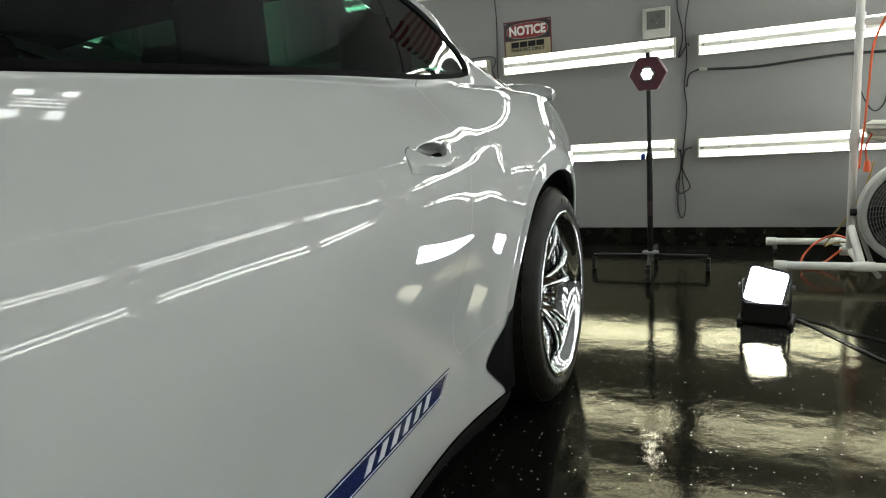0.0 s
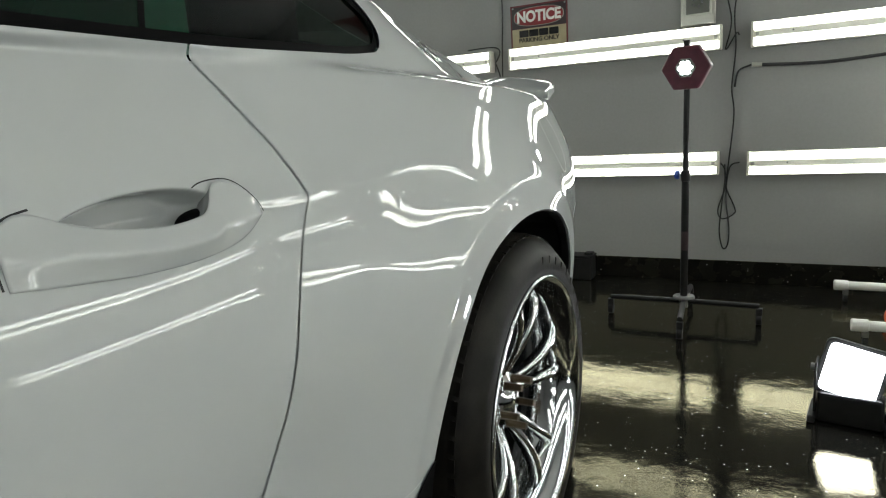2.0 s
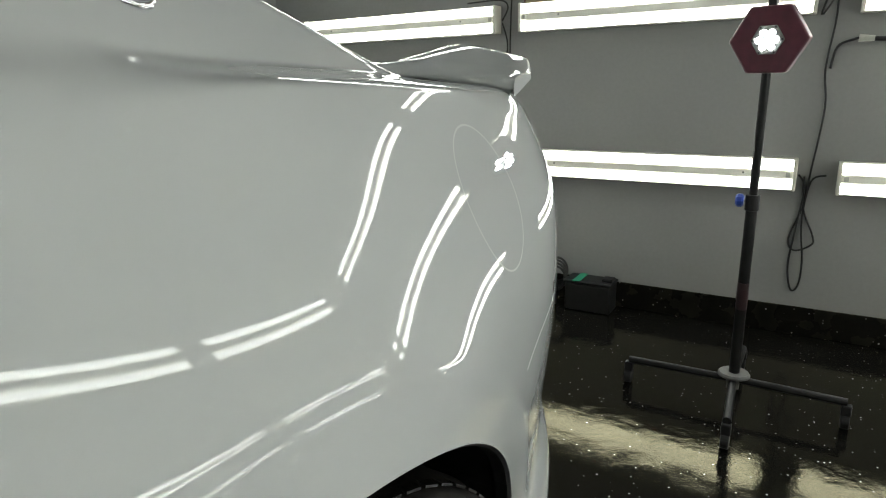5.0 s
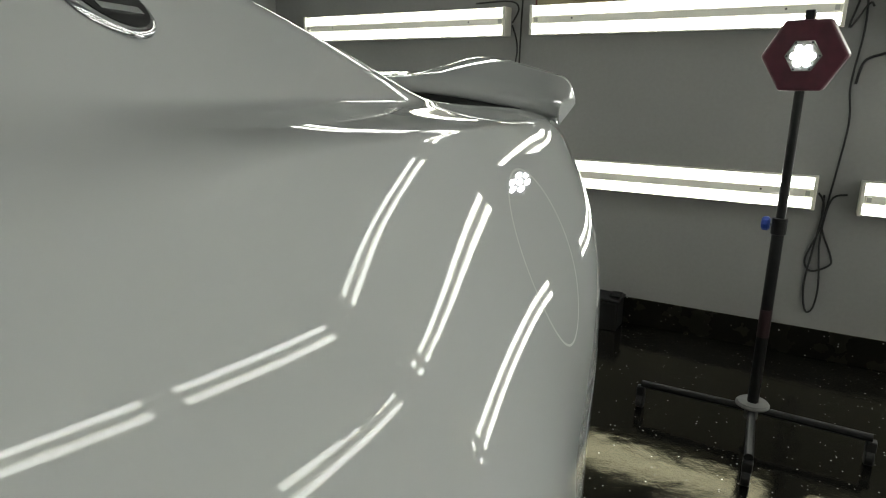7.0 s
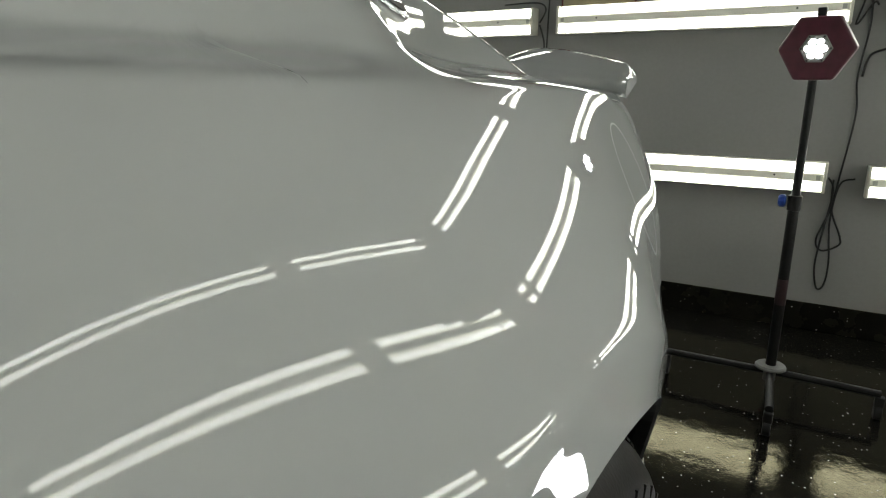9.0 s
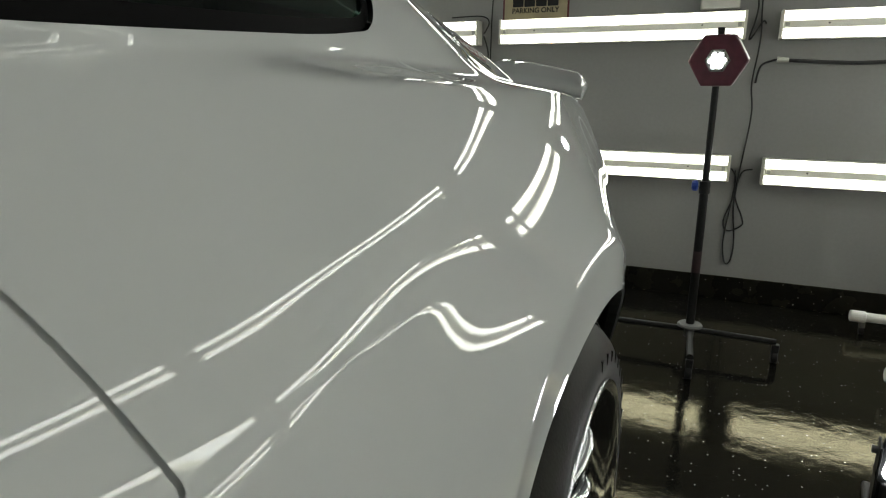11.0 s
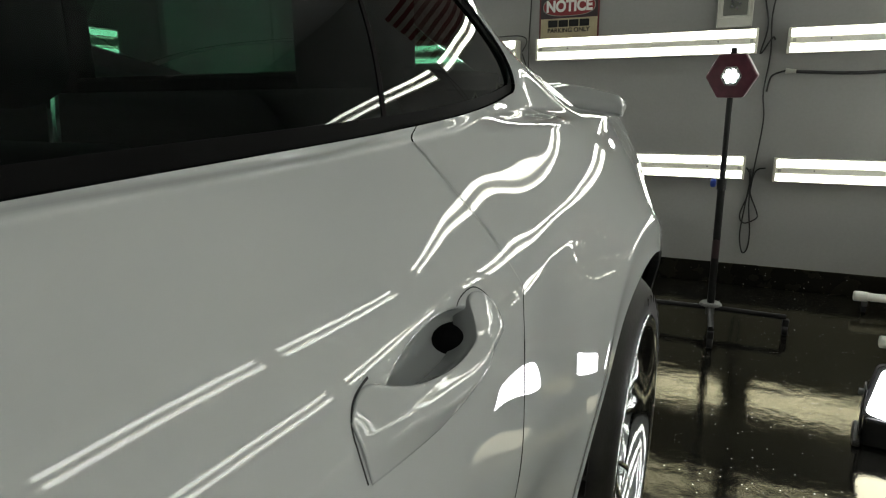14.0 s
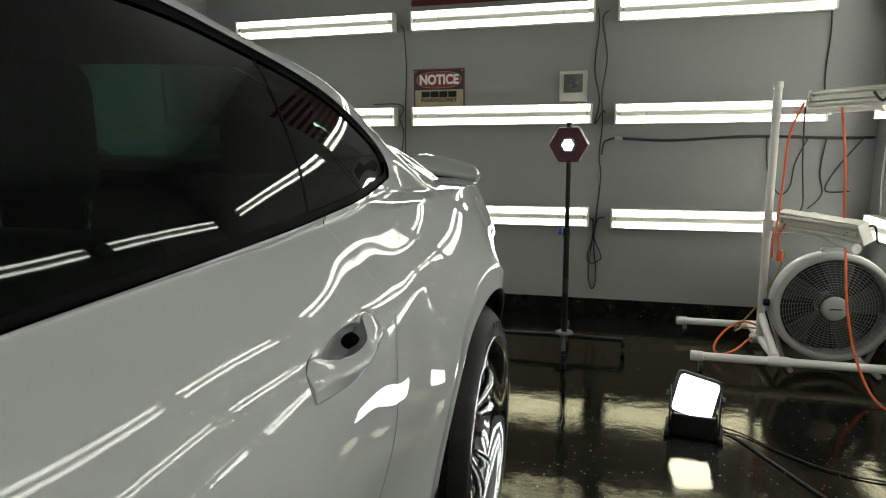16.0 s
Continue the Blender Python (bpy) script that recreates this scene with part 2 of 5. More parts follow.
def letters(body, size, m, material, parent, name="lettering", depth=0.001, bold=0.0):
    cu = bpy.data.curves.new(name, "FONT")
    cu.body, cu.size, cu.extrude, cu.offset = body, size, depth, bold
    cu.align_x, cu.align_y = "CENTER", "CENTER"
    tmp = bpy.data.objects.new("tmp", cu)
    me = bpy.data.meshes.new_from_object(tmp)
    bpy.data.objects.remove(tmp)
    me.name = name
    me.materials.clear()
    me.materials.append(material)
    ob = new(name, me)
    ob.parent = parent
    ob.matrix_basis = m
    return ob


# ---- the room ----
XL, XR, YB, YF, HC = -2.62, 1.87, 5.0, -3.4, 2.95
TH = 0.12
tagged(part("floor", box(XL - TH, XR + TH, YF - TH, YB + TH, -0.1, 0.0), M_FLOOR), "glossy black epoxy floor with pale flecks", "floor", kind="structure")
tagged(part("ceiling", box(XL - TH, XR + TH, YF - TH, YB + TH, HC, HC + 0.1), M_CEIL), "plain grey painted ceiling", "ceiling", kind="structure")
tagged(part("wall_north", box(XL - TH, XR + TH, YB, YB + TH, 0, HC), M_WALL), "grey painted wall hung with tube lights", "wall", kind="structure")
tagged(part("wall_east", box(XR, XR + TH, YF, YB, 0, HC), M_WALL), "grey painted side wall hung with tube lights", "wall", kind="structure")
tagged(part("wall_west", box(XL - TH, XL, YF, YB, 0, HC), M_WALL), "grey painted side wall beyond the car", "wall", kind="structure")
tagged(part("wall_south", box(XL - TH, XR + TH, YF - TH, YF, 0, HC), M_WALL), "grey painted end wall behind the camera", "wall", kind="structure")
BH = 0.125
for nm, dims in (("baseboard_north", (XL, XR, YB - 0.012, YB - 0.001)), ("baseboard_east", (XR - 0.012, XR - 0.001, YF, YB - 0.012)), ("baseboard_west", (XL + 0.001, XL + 0.012, YF, YB - 0.012))):
    tagged(part(nm, box(*dims, 0.0, BH, 0.003), M_BASE), "black flecked epoxy cove base along the wall", "baseboard", kind="structure")


# ---- tube lights ----
FH, FD = 0.126, 0.075


def make_shop_light(lit=True, FL=1.22):
    """Lies along x, its back at y = 0 and its tubes towards -y."""
    ob = base("tube_light", label="white enamelled twin-tube light, lit, on the wall", category="light", group="wall tube lights")
    bm = bmesh.new()
    prof = [(0.0, -FH / 2), (-0.056, -FH / 2), (-0.056, -FH / 2 + 0.003), (-0.036, -FH / 2 + 0.006), (-0.040, -0.020), (-FD + 0.012, -0.016), (-FD + 0.012, 0.016), (-0.040, 0.020), (-0.036, FH / 2 - 0.006), (-0.056, FH / 2 - 0.003), (-0.056, FH / 2), (0.0, FH / 2)]
    ends = []
    for x in (-FL / 2 + 0.012, FL / 2 - 0.012):
        ends.append([bm.verts.new((x, y, z)) for y, z in prof])
    n = len(prof)
    for i in range(n):
        bm.faces.new((ends[0][i], ends[0][(i + 1) % n], ends[1][(i + 1) % n], ends[1][i]))
    bm.faces.new(ends[0][::-1])
    bm.faces.new(ends[1])
    bmesh.ops.recalc_face_normals(bm, faces=bm.faces[:])
    part("housing", bm, M_FIX, ob)
    for sx in (-1, 1):
        a, b = sorted((sx * (FL / 2 - 0.013), sx * FL / 2))
        part("end_cap", box(a, b, -FD, 0, -FH / 2 - 0.001, FH / 2 + 0.001, 0.003), M_FIX, ob)
        part("socket", box(sx * (FL / 2 - 0.03) - 0.008, sx * (FL / 2 - 0.03) + 0.008, -FD + 0.004, -FD + 0.014, -0.010, 0.010, 0.001), M_BEIGE, ob)
        part("knockout", rod((sx * 0.34 * FL, -FD + 0.0125, 0.002), (sx * 0.34 * FL, -FD + 0.0110, 0.002), 0.004, 10), M_BLACK, ob)
    for sz in (-1, 1):
        part("tube", rod((-FL / 2 + 0.014, -0.056, sz * 0.041), (FL / 2 - 0.014, -0.056, sz * 0.041), 0.0132, 14), M_TUBE if lit else M_FIX, ob, smooth=True)
    return ob


ROWS_Z = (0.690, 1.366, 2.0)
PITCH = 1.36
light0 = make_shop_light()
light0.matrix_basis = pose(-0.392, YB - 0.004, ROWS_Z[1])
for z in ROWS_Z:
    for k in (-1, 0, 1):
        if z == ROWS_Z[1] and k == 0:
            continue
        copy_thing(light0, pose(-0.392 + k * PITCH + (0.02 if k < 0 else 0), YB - 0.004, z - (0.006 if k == 1 else 0), 0, 0, 0))
EAST_Y = 4.25
for z in ROWS_Z:
    # the last column (k = 3) is unseen, added to brighten the door's front
    for k in range(4):
        copy_thing(light0, pose(XR - 0.004, EAST_Y - k * PITCH, z, 0, 0, -90))
    for k in range(1, 5):
        copy_thing(light0, pose(XL + 0.004, 4.0 - k * PITCH, z, 0, 0, 90))


# square ceiling lamp over the car, seen only as a reflection in the door
cl = base("ceiling_light", pose(0.64, 2.17, HC - 0.06), label="square ceiling lamp with four square leds, lit", category="light")
part("tray", box(-0.24, 0.24, -0.17, 0.17, 0.0, 0.058, 0.01), M_FIX, cl)
for dx in (-0.15, 0.15):
    for dy in (-0.10, 0.10):
        part("led_panel", box(dx - 0.045, dx + 0.045, dy - 0.035, dy + 0.035, -0.008, 0.004, 0.004), M_TUBE, cl, "glowing square led")
for k in range(3):
    part("led_strip", box(-0.05 + 0.05 * k - 0.008, -0.05 + 0.05 * k + 0.008, -0.12, 0.12, -0.006, 0.004, 0.003), M_TUBE, cl, "glowing led strip")

# a pale door at the end of the far side wall, seen through the car's glass
door1 = part("door_1", box(XL + 0.002, XL + 0.030, 3.62, 4.40, 0.01, 2.04, 0.003), M_DOOR)
tagged(door1, "pale painted flush door in the side wall", "door", kind="structure")
for y0, y1, z0, z1 in ((3.55, 3.618, 0.0, 2.11), (4.402, 4.47, 0.0, 2.11), (3.618, 4.402, 2.042, 2.11)):
    part("door_frame", box(XL + 0.001, XL + 0.045, y0, y1, z0, z1, 0.004), M_DOOR, door1)
part("door_handle", rod((XL + 0.03, 3.70, 1.0), (XL + 0.085, 3.70, 1.0), 0.022, 16, bevel=0.004), M_STEEL, door1, "steel door knob")


# ---- the car ----
class Spline:
    """Natural cubic spline through (t, v) knots, linear beyond its ends."""

    def __init__(self, knots):
        self.x = np.array([k[0] for k in knots], float)
        self.y = np.array([k[1] for k in knots], float)
        n = len(knots)
        h = np.diff(self.x)
        a = np.eye(n)
        r = np.zeros(n)
        for i in range(1, n - 1):
            a[i, i - 1], a[i, i], a[i, i + 1] = h[i - 1], 2 * (h[i - 1] + h[i]), h[i]
            r[i] = 6 * ((self.y[i + 1] - self.y[i]) / h[i] - (self.y[i] - self.y[i - 1]) / h[i - 1])
        self.m = np.linalg.solve(a, r)

    def __call__(self, t):
        t = np.asarray(t, float)
        tc = np.clip(t, self.x[0], self.x[-1])
        i = np.clip(np.searchsorted(self.x, tc) - 1, 0, len(self.x) - 2)
        h = self.x[i + 1] - self.x[i]
        a, b = (self.x[i + 1] - tc) / h, (tc - self.x[i]) / h
        v = a * self.y[i] + b * self.y[i + 1] + ((a ** 3 - a) * self.m[i] + (b ** 3 - b) * self.m[i + 1]) * h * h / 6
        return v


def sstep(t, a, b):
    u = np.clip((np.asarray(t, float) - a) / (b - a), 0, 1)
    return u * u * u * (u * (6 * u - 15) + 10)


X0, XC = 0.012, -0.945           # widest flank and centre line
WY, WZ, WR = 2.315, 0.372, 0.372  # rear wheel
AY, AZ, ARCH = 2.28, 0.355, 0.445  # its arch
FWY = AY - 2.72                  # front wheel and arch
Y_FRONT, Y_REAR = -1.30, 3.48

profile = Spline([(0.10, -0.10), (0.16, -0.06), (0.24, -0.038), (0.36, -0.026), (0.52, -0.0114), (0.66, 0.0055), (0.78, 0.0088), (0.88, -0.006), (0.95, -0.0333), (1.0, -0.0584),
                  (1.05, -0.0879), (1.11, -0.1419), (1.20, -0.2359), (1.30, -0.305), (1.38, -0.37), (1.45, -0.44)])
# plan curve, twist and barrel of the side along the car
plan = Spline([(0.3, 0.0482), (0.55, 0.0373), (0.8, 0.0285), (1.05, 0.0168), (1.3, 0.0056), (1.6, -0.0066), (1.9, 0.0099), (2.15, 0.0306), (2.4, 0.0263), (2.6, 0.0013), (2.8, -0.0328), (3, -0.0625), (3.2, -0.1073)])
twist = Spline([(0.3, 0.0446), (0.8, -0.0178), (1.3, -0.021), (1.6, -0.0524), (1.9, -0.0354), (2.15, -0.0942), (2.4, -0.165), (2.6, -0.0995), (2.8, -0.0289), (3.0, 0.0322), (3.2, 0.0615)])
barrel = Spline([(0.3, 0.0189), (0.8, -0.5891), (1.3, -0.6284), (1.6, -0.6406), (1.9, 0.3054), (2.15, 0.5113), (2.4, 0.4745), (2.6, 0.3986), (2.8, 0.2586), (3.0, -0.0235), (3.2, -0.1316)])
# side glass: lean and bow above the belt
lean = Spline([(0.9, 0.3028), (1.3, 0.3349), (1.6, 0.3), (1.85, 0.3483), (2.1, 0.3988), (2.3, 0.9952)])
bow = Spline([(0.9, 0.8398), (1.3, 0.4633), (1.6, 0.8397), (1.85, 0.5311), (2.1, 0.6299), (2.3, 0.6432)])
set_out = Spline([(0.9, 0.0294), (1.3, 0.0319), (1.6, 0.0281), (1.85, -0.0098), (2.1, -0.0541), (2.3, -0.02)])
top_edge = Spline([(-1.30, 0.66), (-1.1, 0.82), (-0.7, 0.96), (-0.2, 1.04), (0.12, 1.09), (0.35, 1.18), (0.7, 1.325), (0.95, 1.378), (1.25, 1.404), (1.506, 1.399), (1.73, 1.362),
                   (1.945, 1.322), (2.05, 1.294), (2.20, 1.254), (2.40, 1.206), (2.60, 1.160), (2.70, 1.118), (2.78, 1.084), (2.95, 1.060), (3.1, 1.050), (3.3, 1.03), (3.48, 1.0)])
window_top = Spline([(0.2, 1.075), (0.35, 1.140), (0.6, 1.255), (0.9, 1.340), (1.2, 1.374), (1.48, 1.373), (1.665, 1.346), (1.76, 1.326), (1.86, 1.298), (1.962, 1.260), (2.03, 1.231), (2.08, 1.207), (2.16, 1.165)])
belt = Spline([(-0.2, 1.030), (0.3, 1.038), (0.6, 1.046), (0.9, 1.056), (1.1, 1.064), (1.3, 1.0695), (1.5, 1.0735), (1.7, 1.080), (1.9, 1.092), (2.0, 1.100), (2.06, 1.107), (2.122, 1.114)])
shut_rear = Spline([(0.15, 1.585), (0.30, 1.585), (0.40, 1.584), (0.426, 1.572), (0.445, 1.553), (0.475, 1.534), (0.51, 1.524), (0.55, 1.526), (0.60, 1.541), (0.70, 1.580), (0.78, 1.603), (0.845, 1.628), (0.880, 1.648), (0.897, 1.663), (0.905, 1.669), (0.914, 1.668), (0.94, 1.660), (0.97, 1.650), (1.0, 1.638), (1.04, 1.622), (1.09, 1.605), (1.2, 1.58)])


def shut_gap(z):
    """Half the gap behind the door; under the door's lower corner the panels are one."""
    return 0.0017 * sstep(z, 0.415, 0.43)


DLO_END, DLO_TIP = 2.118, 1.166


def dlo_low(y):
    """Lower edge of the side window opening, rising to its rounded rear end."""
    y = np.asarray(y, float)
    u = np.clip((y - (DLO_END - 0.055)) / 0.055, 0, 1)
    return belt(y) + (DLO_TIP - belt(y)) * (1 - np.sqrt(1 - u * u))


def glass_top(y):
    """Upper edge of the side window opening."""
    y = np.asarray(y, float)
    z = window_top(y)
    u = np.clip((y - (DLO_END - 0.03)) / 0.03, 0, 1)
    z = z + (DLO_TIP - z) * (1 - np.sqrt(1 - u * u))
    return np.maximum(z, dlo_low(y) + 0.0005)


glass_split = Spline([(1.07, 1.553), (1.09, 1.559), (1.145, 1.580), (1.21, 1.602), (1.26, 1.619), (1.32, 1.640), (1.42, 1.675)])


guard = Spline([(0.19, 1.86), (0.23, 1.835), (0.26, 1.80), (0.30, 1.755), (0.33, 1.728), (0.35, 1.735), (0.375, 1.765), (0.40, 1.805), (0.43, 1.85), (0.46, 1.90)])


def crease_z(y):
    return 0.9005 + 0.0085 * sstep(y, 0.9, 1.7)


def arch_radius(y, z, wy):
    """Radius of the wheel arch, tighter towards its lower front."""
    a = np.arctan2(z - AZ, wy - y)
    return ARCH - 0.052 * (1 - sstep(a, 0.25, 1.25)) * sstep(a, -0.8, -0.2)


def lower_side(y, z, ledge=0.0907):
    """x of the left side, without the side glass and the bowl of the door handle."""
    y, z = np.asarray(y, float), np.asarray(z, float)
    x = X0 + profile(z)
    zc = crease_z(y)
    far = sstep(y, 0.95, 1.45)
    q = np.maximum((zc - z) / (0.028 + 0.017 * far), 0)
    c = 1 - sstep(y, 1.72, 2.02)
    x = x - (0.00155 + 0.00098 * far) * c * q * np.exp(1 - q)
    w = 0.22 * np.tanh((z - 0.9) / 0.22)
    x = x + plan(y) + w * twist(y) + (w * w - 0.02) * barrel(y)
    # plan curve: rear corner and nose
    r = np.clip((y - 2.70) / (Y_REAR + 0.02 - 2.70), 0, 0.999)
    x = x - 0.40 * (1 - (1 - r ** 2.5) ** (1 / 2.2))
    f = np.clip((-0.35 - y) / (-0.35 - Y_FRONT + 0.02), 0, 1)
    x = x - 0.50 * (1 - (1 - f ** 2.4) ** (1 / 2.2))
    # the sail panel stands in behind a narrow ledge
    wl = 0.125 - 0.095 * sstep(y, 2.0, 2.45)
    zl = 1.066 - 0.010 * sstep(y, 2.4, 3.0)
    x = x - ledge * sstep(y, 1.95, 2.72) * sstep(z, zl - wl / 2, zl + wl / 2)
    # the bumper's lower corner stands out behind the wheel
    x = x + 0.034 * (1 - sstep(z, 0.38, 0.52)) * sstep(y, 2.60, 2.72)
    # flared arches
    for wy in (AY, FWY):
        d = np.sqrt((y - wy) ** 2 + (z - AZ) ** 2) - arch_radius(y, z, wy)
        d = np.maximum(d, 0)
        # the flare, and the lip that turns in towards the arch from a fine edge
        x = x + (0.015 * np.exp(-d / 0.05) - 0.34 * 0.004 * np.log1p(np.exp((0.062 - d) / 0.004))) * sstep(z, 0.2, 0.45)
    return x


# the haunch behind the door: heights in millimetres of soft swells, by length and height
HAUNCH = ((1.600, (-0.1, -0.0, -0.6, -1.4, -0.3)),
          (1.675, (0.2, -0.1, 0.2, -2.2, -1.0)),
          (1.750, (1.2, -0.6, -0.1, -2.8, -1.4)),
          (1.825, (1.0, 0.2, 1.5, -2.2, -1.6)),
          (1.900, (0.4, 1.1, 2.1, -0.2, -2.0)),
          (1.975, (0.4, 1.5, 1.4, 1.8, -0.3)),
          (2.050, (0.2, 1.0, 0.8, 1.1, 0.8)),
          (2.125, (0.0, 0.2, 0.3, 0.1, 0.1)))


def haunch(y, z):
    h = 0 * y * z
    for yc, col in HAUNCH:
        across = np.exp(-((y - yc) / 0.075) ** 2)
        for k, a in enumerate(col):
            h = h + 0.0009 * a * across * np.exp(-((z - 0.90 - 0.035 * k) / 0.038) ** 2)
    return h


# shallow swells of the pressed panels, in millimetres: length, reach, then by height
SWELL_Z = ((0.7, 0.06), (0.76, 0.052), (0.81, 0.046), (0.86, 0.042), (0.9, 0.04), (0.94, 0.042), (0.99, 0.048), (1.045, 0.055))
SWELL = ((0.75, 0.24, (1.4, -3.6, -5.0, -5.6, -3.5, -4.3, -1.7, -2.1)),
         (1, 0.2, (0.8, 2.6, -1.0, -1.9, -1.1, -0.5, -2.7, 0.3)),
         (1.2, 0.17, (-1.3, -3.0, -2.4, -1.8, -2.5, -1.6, -1.1, -2.3)),
         (1.36, 0.14, (-0.9, -1.8, 0.3, -2.0, 0.1, -0.9, -1.7, -0.2)),
         (1.5, 0.13, (0.5, -1.8, -2.7, -3.6, -3.4, 0.2, 0.7, -1.1)),
         (1.62, 0.12, (1.3, 1.1, -3.5, -2.8, 1.2, -0.4, 1.1, -1.1)),
         (1.74, 0.12, (2.6, 0.9, 1.6, -0.6, 0.5, -1.5, 0.0, -3.2)),
         (1.86, 0.12, (3.5, 2.4, 0.4, -2.7, -2.1, -1.0, -3.2, 1.9)),
         (1.98, 0.12, (0.5, 0.3, 1.7, 0.2, -0.4, -1.7, 0.5, -0.5)),
         (2.1, 0.12, (-0.7, 0.1, 0.8, 1.3, 0.5, 0.4, 2.1, -0.1)),
         (2.24, 0.14, (1.1, 3.1, 1.6, 2.7, 1.1, 1.4, 1.8, 0.1)),
         (2.42, 0.17, (3.1, 3.8, 7.7, 2.6, 2.2, 3.4, 3.7, 4.2)))
# folds along the door: length, reach, then the turn at the crease and at the soft line under it
FOLDS = ((0.6, 0.3, -0.153, 0.015), (0.95, 0.3, -0.096, 0.088), (1.3, 0.3, -0.108, -0.039), (1.65, 0.24, -0.184, 0.123), (1.82, 0.14, 0.168, -0.007), (1.96, 0.14, 0.033, 0.013))

EDGE, HOLLOW = 0.00045, 0.0008


def swell(y, z):
    h = 0 * y * z
    for yc, reach, col in SWELL:
        across = np.exp(-((y - yc) / reach) ** 2)
        for (zc, rise), a in zip(SWELL_Z, col):
            h = h + 0.001 * a * across * np.exp(-((z - zc) / rise) ** 2)
    for yc, reach, *turns in FOLDS:
        across = np.exp(-((y - yc) / reach) ** 2)
        for a, zc, w in zip(turns, (crease_z(y), 0.857), (0.0025, 0.006)):
            h = h - a * across * w * np.logaddexp(0, (zc - z) / w) * np.exp(-np.maximum(zc - z, 0) / 0.12)
    # the crease itself is a fine raised edge over a shallow hollow
    d = z - crease_z(y)
    k = EDGE * np.exp(-np.sqrt(d * d + 1e-6) / np.where(d > 0, 0.013, 0.04)) - HOLLOW * sstep(-d, 0, 0.03) * np.exp(-np.maximum(-d - 0.02, 0) / 0.08)
    return h + k * (1 - sstep(y, 1.55, 1.95))


def flank(y, z):
    """x of the car's left side at a length y and height z."""
    y, z = np.asarray(y, float), np.asarray(z, float)
    x = lower_side(y, z) + haunch(y, z)
    # the side glass and its frame lean in over the belt
    h = z - 1.08
    g = lower_side(y, 1.06 + 0 * z, 0.011) - 0.02 + set_out(y) - lean(y) * h - bow(y) * h * h
    foot = 1.055 - 0.014 * (1 - sstep(y, 0.6, 1.1))
    k = sstep(z, foot, foot + 0.014 + 0.016 * sstep(y, 1.35, 1.7)) * (1 - sstep(y, 2.12, 2.36))
    x = x + (g - x) * k
    # finger bowl over the door handle
    g = ((y - 1.452) / 0.094) ** 2 + ((z - 0.908 - 0.05 * (y - 1.452)) / 0.027) ** 2
    x = x - 0.044 * (1 - sstep(g, 0.30, 1.0))
    # rolled upper edge
    zt = top_edge(y)
    h = 0.022 + 0.03 * sstep(y, 2.5, 2.9)
    k = np.clip((z - (zt - h)) / h, 0, 0.995)
    return x - 0.6 * h * (1 - np.sqrt(1 - k * k)) + swell(y, z)


def flank_normal(y, z):
    e = 0.0015
    fy = (flank(y + e, z) - flank(y - e, z)) / (2 * e)
    fz = (flank(y, z + e) - flank(y, z - e)) / (2 * e)
    n = np.stack([np.ones_like(fy), -fy, -fz], -1)
    return n / np.linalg.norm(n, axis=-1, keepdims=True)


def skin(name, ys, zs, material, parent, label="", mirror=False, inset=0.0, keep=None):
    """A panel of the flank from grids of y and z; mirror: on the other side. keep: mask of quads."""
    ny, nz = ys.shape
    x = flank(ys, zs) - inset
    nrm = flank_normal(ys, zs)
    if mirror:
        x = 2 * XC - x
        nrm[..., 0] *= -1
    co = np.stack([x, ys, zs], -1).reshape(-1, 3)
    idx = np.arange(ny * nz).reshape(ny, nz)
    quads = np.stack([idx[:-1, :-1], idx[1:, :-1], idx[1:, 1:], idx[:-1, 1:]], -1)
    if keep is not None:
        quads = quads[keep]
    quads = quads.reshape(-1, 4)
    if mirror:
        quads = quads[:, ::-1]
    used = np.unique(quads)
    remap = np.full(ny * nz, -1)
    remap[used] = np.arange(len(used))
    me = bpy.data.meshes.new(name)
    me.from_pydata(co[used].tolist(), [], remap[quads].tolist())
    me.polygons.foreach_set("use_smooth", [True] * len(me.polygons))
    me.normals_split_custom_set_from_vertices(nrm.reshape(-1, 3)[used].tolist())
    me.materials.append(material)
    ob = new(name, me)
    ob.parent = parent
    if label:
        ob["label"] = label
    return ob


def rows_of(n, dense_top=0.0):
    v = np.linspace(0, 1, n)
    return v if not dense_top else (1 - dense_top) * v + dense_top * (1 - (1 - v) ** 3)


def snap_arch(ys, zs, wy):
    """Moves the vertices nearest to the arch onto it and drops the quads inside."""
    d = np.hypot(ys - wy, zs - AZ)
    rim = arch_radius(ys, zs, wy)
    inside = d < rim
    ny, nz = ys.shape
    keep = ~(inside[:-1, :-1] & inside[1:, :-1] & inside[1:, 1:] & inside[:-1, 1:])
    anyin = inside[:-1, :-1] | inside[1:, :-1] | inside[1:, 1:] | inside[:-1, 1:]
    move = np.zeros_like(inside)
    edge = keep & anyin
    for a in (0, 1):
        for b in (0, 1):
            move[a:ny - 1 + a, b:nz - 1 + b] |= edge
    move &= inside
    s = np.where(move, rim / np.maximum(d, 1e-6), 1.0)
    return wy + (ys - wy) * s, AZ + (zs - AZ) * s, keep


car = base("car", label="white two-door sports coupe with dark windows, freshly polished", category="car")
SILL = 0.20


